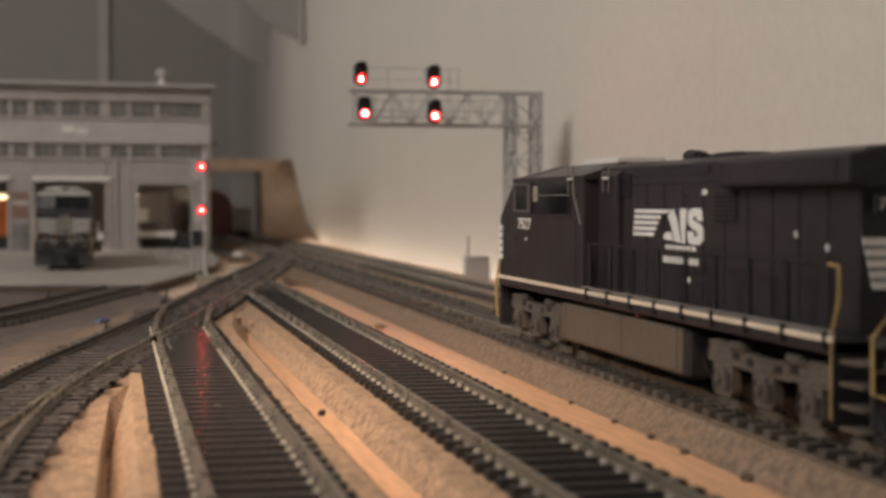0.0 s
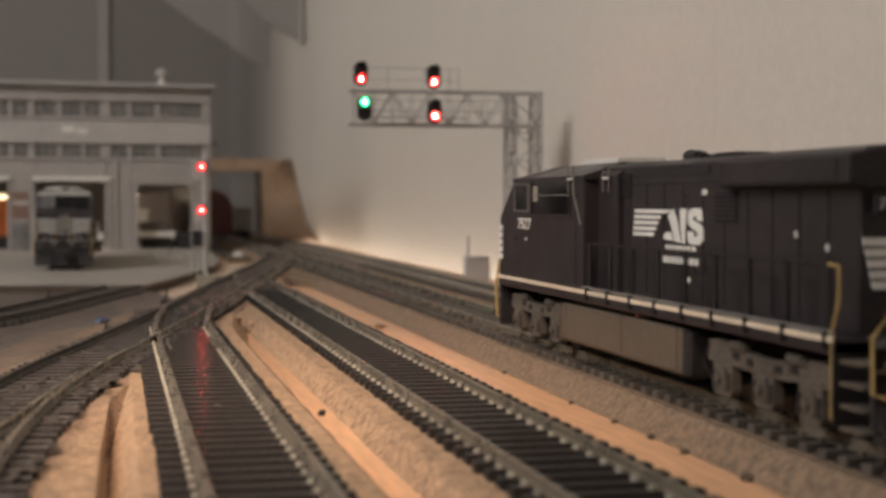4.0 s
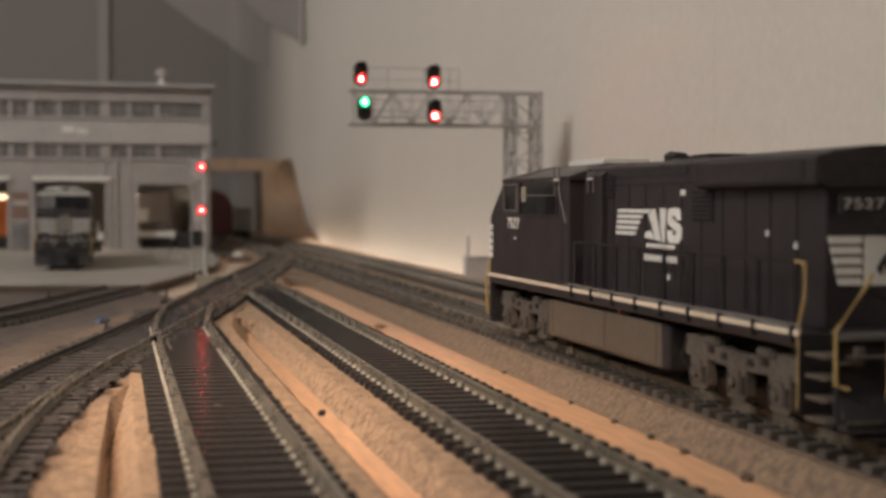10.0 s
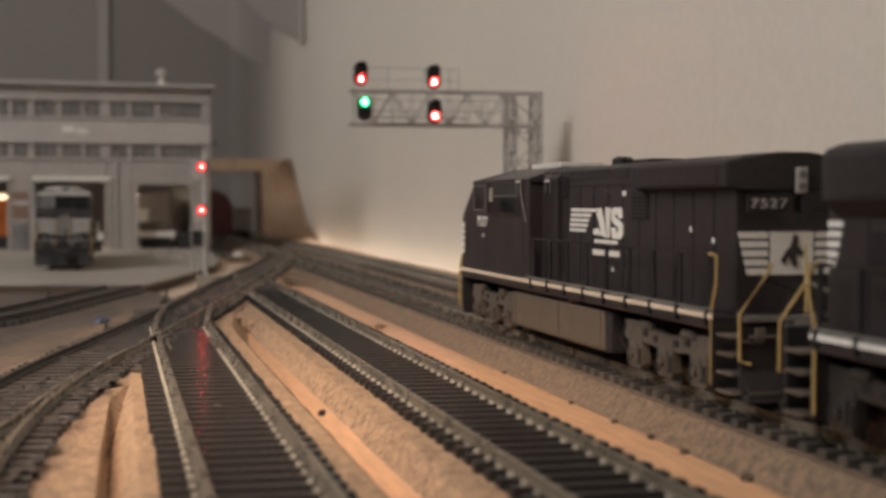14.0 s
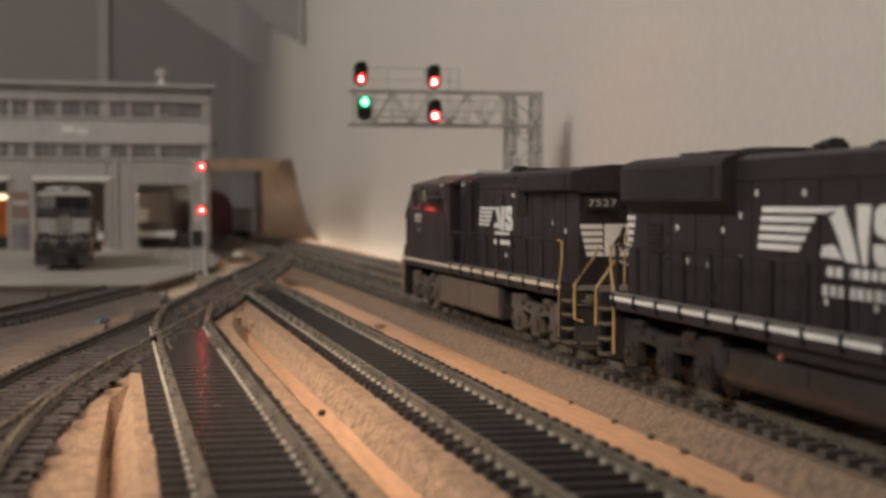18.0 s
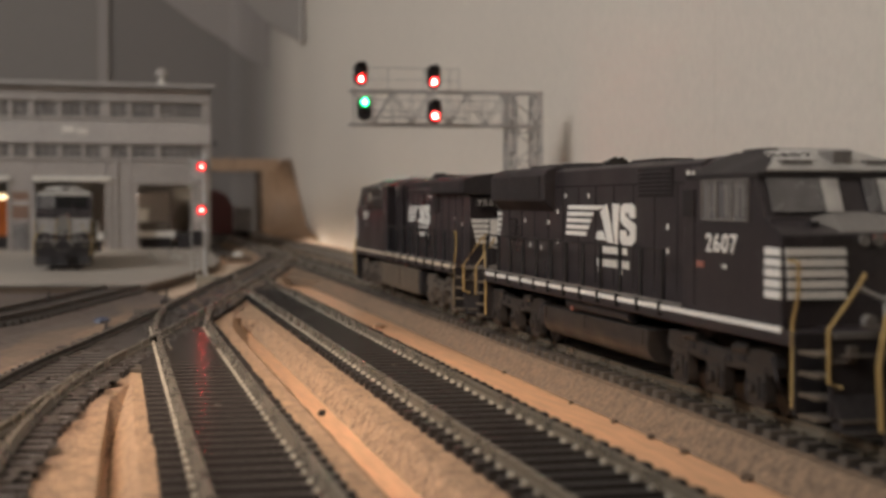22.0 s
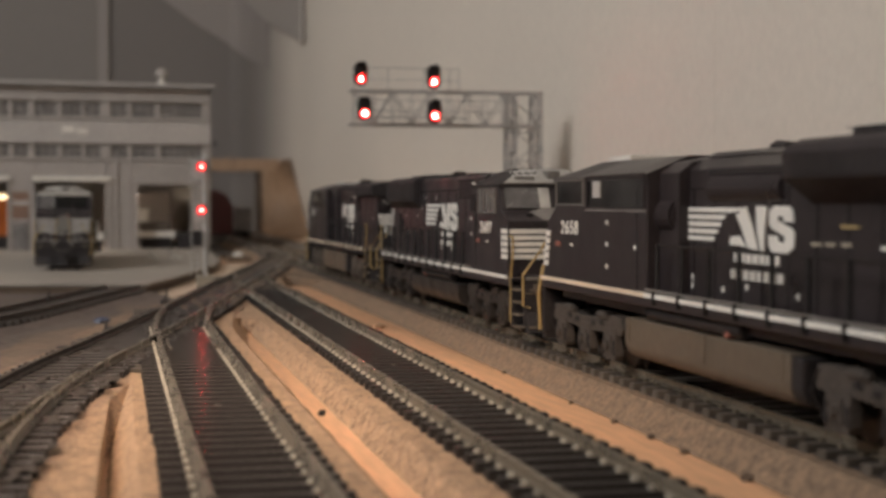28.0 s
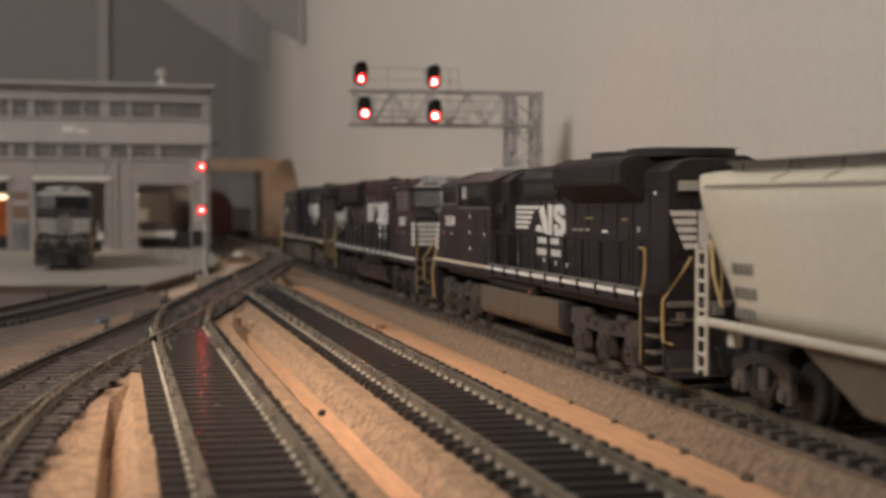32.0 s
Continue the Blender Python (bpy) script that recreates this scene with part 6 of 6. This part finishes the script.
for za, zb in strips:
    last = XL
    for a, b in bays:
        part("window_pier", bx(last, a, SY, SY + 0.004, za, zb), M["shop"], shop)
        last = b
        win = part("window", merge(bx(a, b, SY + 0.001, SY + 0.002, za - 0.0002, za + 0.0006), bx(a, b, SY + 0.001, SY + 0.002, zb - 0.0006, zb + 0.0002), bx(a, b, SY + 0.001, SY + 0.002, (za + zb) / 2 - 0.0003, (za + zb) / 2 + 0.0003), bx(a, a + 0.0006, SY + 0.0009, SY + 0.0021, za, zb), bx(b - 0.0006, b, SY + 0.0009, SY + 0.0021, za, zb)), M["shop"], shop, "steel sash window strip")
        count = max(2, round((b - a) / 0.0068))
        for i in range(1, count):
            part("mullion", bx(a + (b - a) * i / count - 0.0003, a + (b - a) * i / count + 0.0003, SY + 0.001, SY + 0.0021, za, zb), M["shop"], win)
        part("pane", bx(a, b, SY + 0.0022, SY + 0.0028, za, zb), M["shopdk"], win, "dark glazing")
    part("window_pier", bx(last, XR, SY, SY + 0.004, za, zb), M["shop"], shop)
for x in (-0.0735, -0.009, 0.0125, 0.0812, -0.165):
    part("pilaster", bx(x - 0.0012, x + 0.0012, SY - 0.0008, SY - 0.0002, GZ, 0.0868), M["shop"], shop, "narrow wall pilaster")
for z in (0.0872, 0.1022, 0.1238, 0.1405):
    part("ledge", bx(XL, XR, SY - 0.0018, SY - 0.0002, z, z + 0.0012), M["shoplt"], shop, "thin horizontal ledge")
for x0, x1, z0, z1 in ((-0.047, -0.0365, 0.1105, 0.1168), (-0.0345, -0.0245, 0.1098, 0.1152)):
    part("sign_bar", bx(x0, x1, SY - 0.0006, SY - 0.0001, z0, z1), M["pale"], shop, "faded pale sign lettering")
part("side_wall", bx(XR - 0.004, XR, SY + 0.004, 1.82, GZ, TOP), M["shop"], shop, "grey side wall")
part("back_wall", bx(XL, XR - 0.004, 1.816, 1.82, GZ, TOP), M["shop"], shop)
part("west_wall", bx(XL, XL + 0.004, SY + 0.004, 1.816, GZ, TOP), M["shop"], shop)
part("roof", bx(XL - 0.004, XR + 0.004, SY - 0.005, 1.824, TOP, TOP + 0.0035, 0.0006), M["shoplt"], shop, "flat roof with a pale fascia")
# dark strip puts the shade below the roof edge into colour
part("fascia", bx(XL - 0.004, XR + 0.004, SY - 0.0062, SY - 0.0052, TOP - 0.0008, TOP + 0.0012), M["shopdk"], shop, "dark fascia strip painting the shade under the roof")
v = part("roof_vent", merge(cyl((0.0520, 1.45, TOP + 0.0034), 0.0040, 0.0080, "z", 16), cyl((0.0520, 1.45, TOP + 0.0114), 0.0028, 0.0060, "z", 16)), M["pale"], shop, "pale round roof ventilator")
part("vent_cap", merge(cyl((0.0520, 1.45, TOP + 0.0174), 0.0064, 0.0052, "z", 16, r2=0.0054), cyl((0.0520, 1.45, TOP + 0.0226), 0.0054, 0.0022, "z", 16, r2=0.001)), M["shop"], v, "flared vent cap")
part("wall_lamp", merge(bx(XR + 0.0001, XR + 0.004, SY + 0.002, SY + 0.003, 0.104, 0.1055), cyl((XR + 0.0045, SY + 0.0025, 0.1015), 0.002, 0.003, "z", 10, r2=0.0005)), M["soot"], shop, "small wall lamp")
pd = part("small_door", bx(-0.0905, -0.0765, SY - 0.001, SY - 0.0002, GZ, 0.0308), M["shopdk"], shop, "dark grey staff door")
part("small_window", bx(-0.0905, -0.0765, SY - 0.001, SY - 0.0002, 0.0347, 0.0582), M["rust"], shop, "brown boarded window")
part("small_window", bx(-0.0905, -0.0765, SY - 0.0014, SY - 0.001, 0.0465, 0.0505), M["shoplt"], shop)
part("downspout", tube([(-0.0005, SY - 0.0024, GZ), (-0.0005, SY - 0.0024, 0.0865)], 0.0008), M["shoplt"], shop, "thin downspout")
# unseen lamp behind the lintel, added to brighten the doorways
part("shop_lamp", cyl((-0.03, SY + 0.07, 0.098), 0.0045, 0.004, "z", 12), M["tube"], shop, "unseen lamp added to brighten the shop interior")
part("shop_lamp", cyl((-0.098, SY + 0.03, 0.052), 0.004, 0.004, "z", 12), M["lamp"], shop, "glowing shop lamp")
orange = thing("orange_engine", "orange switcher standing inside the shop", "locomotive", Matrix.Translation((-0.112, SY + 0.03, GZ)))
part("body", bx(-0.016, 0.016, 0, 0.15, 0.012, 0.05, 0.0012), M["orange"], orange)
part("frame", bx(-0.017, 0.017, -0.004, 0.154, 0.0, 0.0118, 0.0008), M["soot"], orange)

# paved-in shop rails
for c in (-0.0325, 0.0370, -0.127):
    lead = thing("paved_rails", "pair of rails set into the concrete apron", "rails", kind="structure")
    for s in (-1, 1):
        part("rail", bx(c + s * 0.00875 - 0.0006, c + s * 0.00875 + 0.0006, 0.96 if c < 0.03 else 1.12, SY + 0.3, 0.0055, 0.0068), M["frame"], lead)

PARK = dict(SD)
# pale roof colour paints the lamp light falling on the parked cab
PARK.update(number="", roof_mat="pale", nose_paint="steel", hip_mat="soot", cab_z=0.0525)
parked = locomotive("black diesel locomotive parked before the shop door", PARK)
part("nose_panel", prism([(-0.01905, 0.0236), (-0.0184, 0.0236), (-0.0184, 0.0325), (-0.01905, 0.0325)], -0.0046, 0.0046, "x"), M["frame"], parked, "dull grey nose door panel")
parked.matrix_basis = pose(-0.0325, 0.950, 0.0068, 0, 0, 180)
flat = thing("flat_car", "pale-sided flat car with a dark load in the shop", "freight car", Matrix.Translation((0.0370, SY + 0.012, 0.0068)))
part("deck", bx(-0.0168, 0.0168, 0.0, 0.16, 0.0098, 0.0152, 0.0005), M["pale"], flat, "pale flat deck")
part("underframe", bx(-0.014, 0.014, 0.004, 0.156, 0.0, 0.0096, 0.0005), M["soot"], flat)
part("load", bx(-0.0165, 0.0125, 0.03, 0.14, 0.0154, 0.052, 0.001), M["shop"], flat, "grey boxed load")
part("crate", bx(-0.0160, -0.0075, 0.004, 0.0115, 0.0240, 0.0360, 0.0005), M["white"], flat, "pale small crate")
part("stand", bx(-0.0160, 0.0120, 0.003, 0.0290, 0.0154, 0.0238, 0.0005), M["dust"], flat, "low brown stand under the crate")
bench = thing("tool_chest", "low black tool chest in the shop doorway", "chest", Matrix.Translation((0.0630, SY + 0.006, GZ)))
part("body", bx(-0.0070, 0.0062, 0.0, 0.03, 0.0, 0.0130, 0.0005), M["soot"], bench)
part("lid", bx(-0.0072, 0.0064, -0.0004, 0.0304, 0.0132, 0.0150, 0.0004), M["grime"], bench)
cart = thing("hand_cart", "small pale hand cart on a dark base beside the parked locomotive", "cart", Matrix.Translation((-0.0160, 1.30, GZ)))
part("base", bx(-0.0042, 0.0032, 0.0, 0.012, 0.0, 0.0100, 0.0006), M["soot"], cart)
part("tray", bx(-0.0036, 0.0056, -0.001, 0.012, 0.0102, 0.0165, 0.0010), M["pale"], cart, "pale rounded tray")
part("upright", bx(-0.0034, 0.0010, 0.004, 0.008, 0.0166, 0.0246, 0.0008), M["pale"], cart)
for k, (px, py) in enumerate(((0.026, 1.18), (0.043, 1.17))):
    solid("hose_bit", tube([(px, py, 0.0066), (px + 0.002, py - 0.02, 0.0070), (px + 0.005, py - 0.045, 0.0066)], 0.0007), M["pale"], "pale curled bit of hose on the apron", "hose", group="bits on the apron")

# ---- portal and far end ----
portal = thing("timber_portal", "bare timber portal where the tracks leave the layout", "portal")
PY = 2.03


def flared_sheet():
    """A timber sheet that bends from the track's edge forward to meet the wall, its foot spreading."""
    reach = ((0.0002, 1.85), (0.0042, 1.85), (0.0078, 1.911), (0.0137, 1.952), (0.0284, 1.987), (0.0554, 2.030), (0.0793, 2.068), (0.1100, 2.108))
    rings = []
    for k in range(15):
        v = (k / 14) ** 1.5
        ring = []
        for u in [i / 12 for i in range(13)]:
            z = 0.0004 + v * (0.0912 + 0.0182 * min(1.0, u * 1.35))
            (za, ya), (zb, yb) = next(((p, q) for p, q in zip(reach, reach[1:]) if p[0] - 1e-6 <= z <= q[0] + 1e-6), reach[-2:])
            y_wall = ya + (yb - ya) * (z - za) / (zb - za)
            wall = WALL_X if y_wall < COVE_Y else WALL_X - RX + RX * math.sqrt(1 - ((y_wall - COVE_Y) / RY) ** 2)
            toe = 0.05 * max(0.0, 1 - z / 0.012) ** 2
            ring.append((0.1975 + (wall - 0.0012 - 0.1975) * u, (PY - toe) * (1 - u ** 1.7) + y_wall * u ** 1.7, z))
        rings.append(ring + [(x, y + 0.012, z) for x, y, z in reversed(ring)])
    return loft(rings)


part("flared_sheet", flared_sheet(), M["wood"], portal, "timber sheet flaring out to meet the wall", smooth=True)
# darker timber colour stands in for shade on the inner edge
part("inner_face", bx(0.1918, 0.1977, PY + 0.002, PY + 0.05, 0.0002, 0.0912), M["dwood"], portal, "inner edge with shade painted in dark timber")
part("lintel", prism([(-0.0896, 0.0921), (0.1977, 0.0921), (0.2230, 0.1006), (0.2230, 0.1088), (-0.0896, 0.1088)], PY + 0.0145, PY + 0.05, "y", 0.001), M["wood"], portal, "timber lintel")
part("left_leg", bx(-0.0896, -0.045, PY + 0.0145, PY + 0.05, 0.0014, 0.0918, 0.001), M["wood"], portal)
car = thing("maroon_car", "maroon round-roofed wagon parked past the shop", "freight car", Matrix.Translation((0.104, 1.62, 0.0018)))
part("body", prism([(-0.024, 0.012), (0.0212, 0.012), (0.0216, 0.034)] + [(0.0216 * math.cos(radians(a)), 0.036 + 0.0245 * math.sin(radians(a))) for a in range(15, 166, 15)] + [(-0.0216, 0.034)], 0, 0.15, "y", 0.0008), M["maroon"], car)
part("frame", bx(-0.0165, 0.0165, 0.004, 0.146, 0.0, 0.0118, 0.0008), M["shopdk"], car)
gondola = thing("gondola_car", "dark grey open wagon standing beyond the maroon wagon", "freight car", Matrix.Translation((0.1475, 1.75, 0.0018)))
part("body", bx(-0.0105, 0.0105, 0, 0.12, 0.0125, 0.041, 0.001), M["shopdk"], gondola)
part("frame", bx(-0.009, 0.009, 0.004, 0.116, 0.0, 0.0123, 0.0008), M["soot"], gondola)

motions()
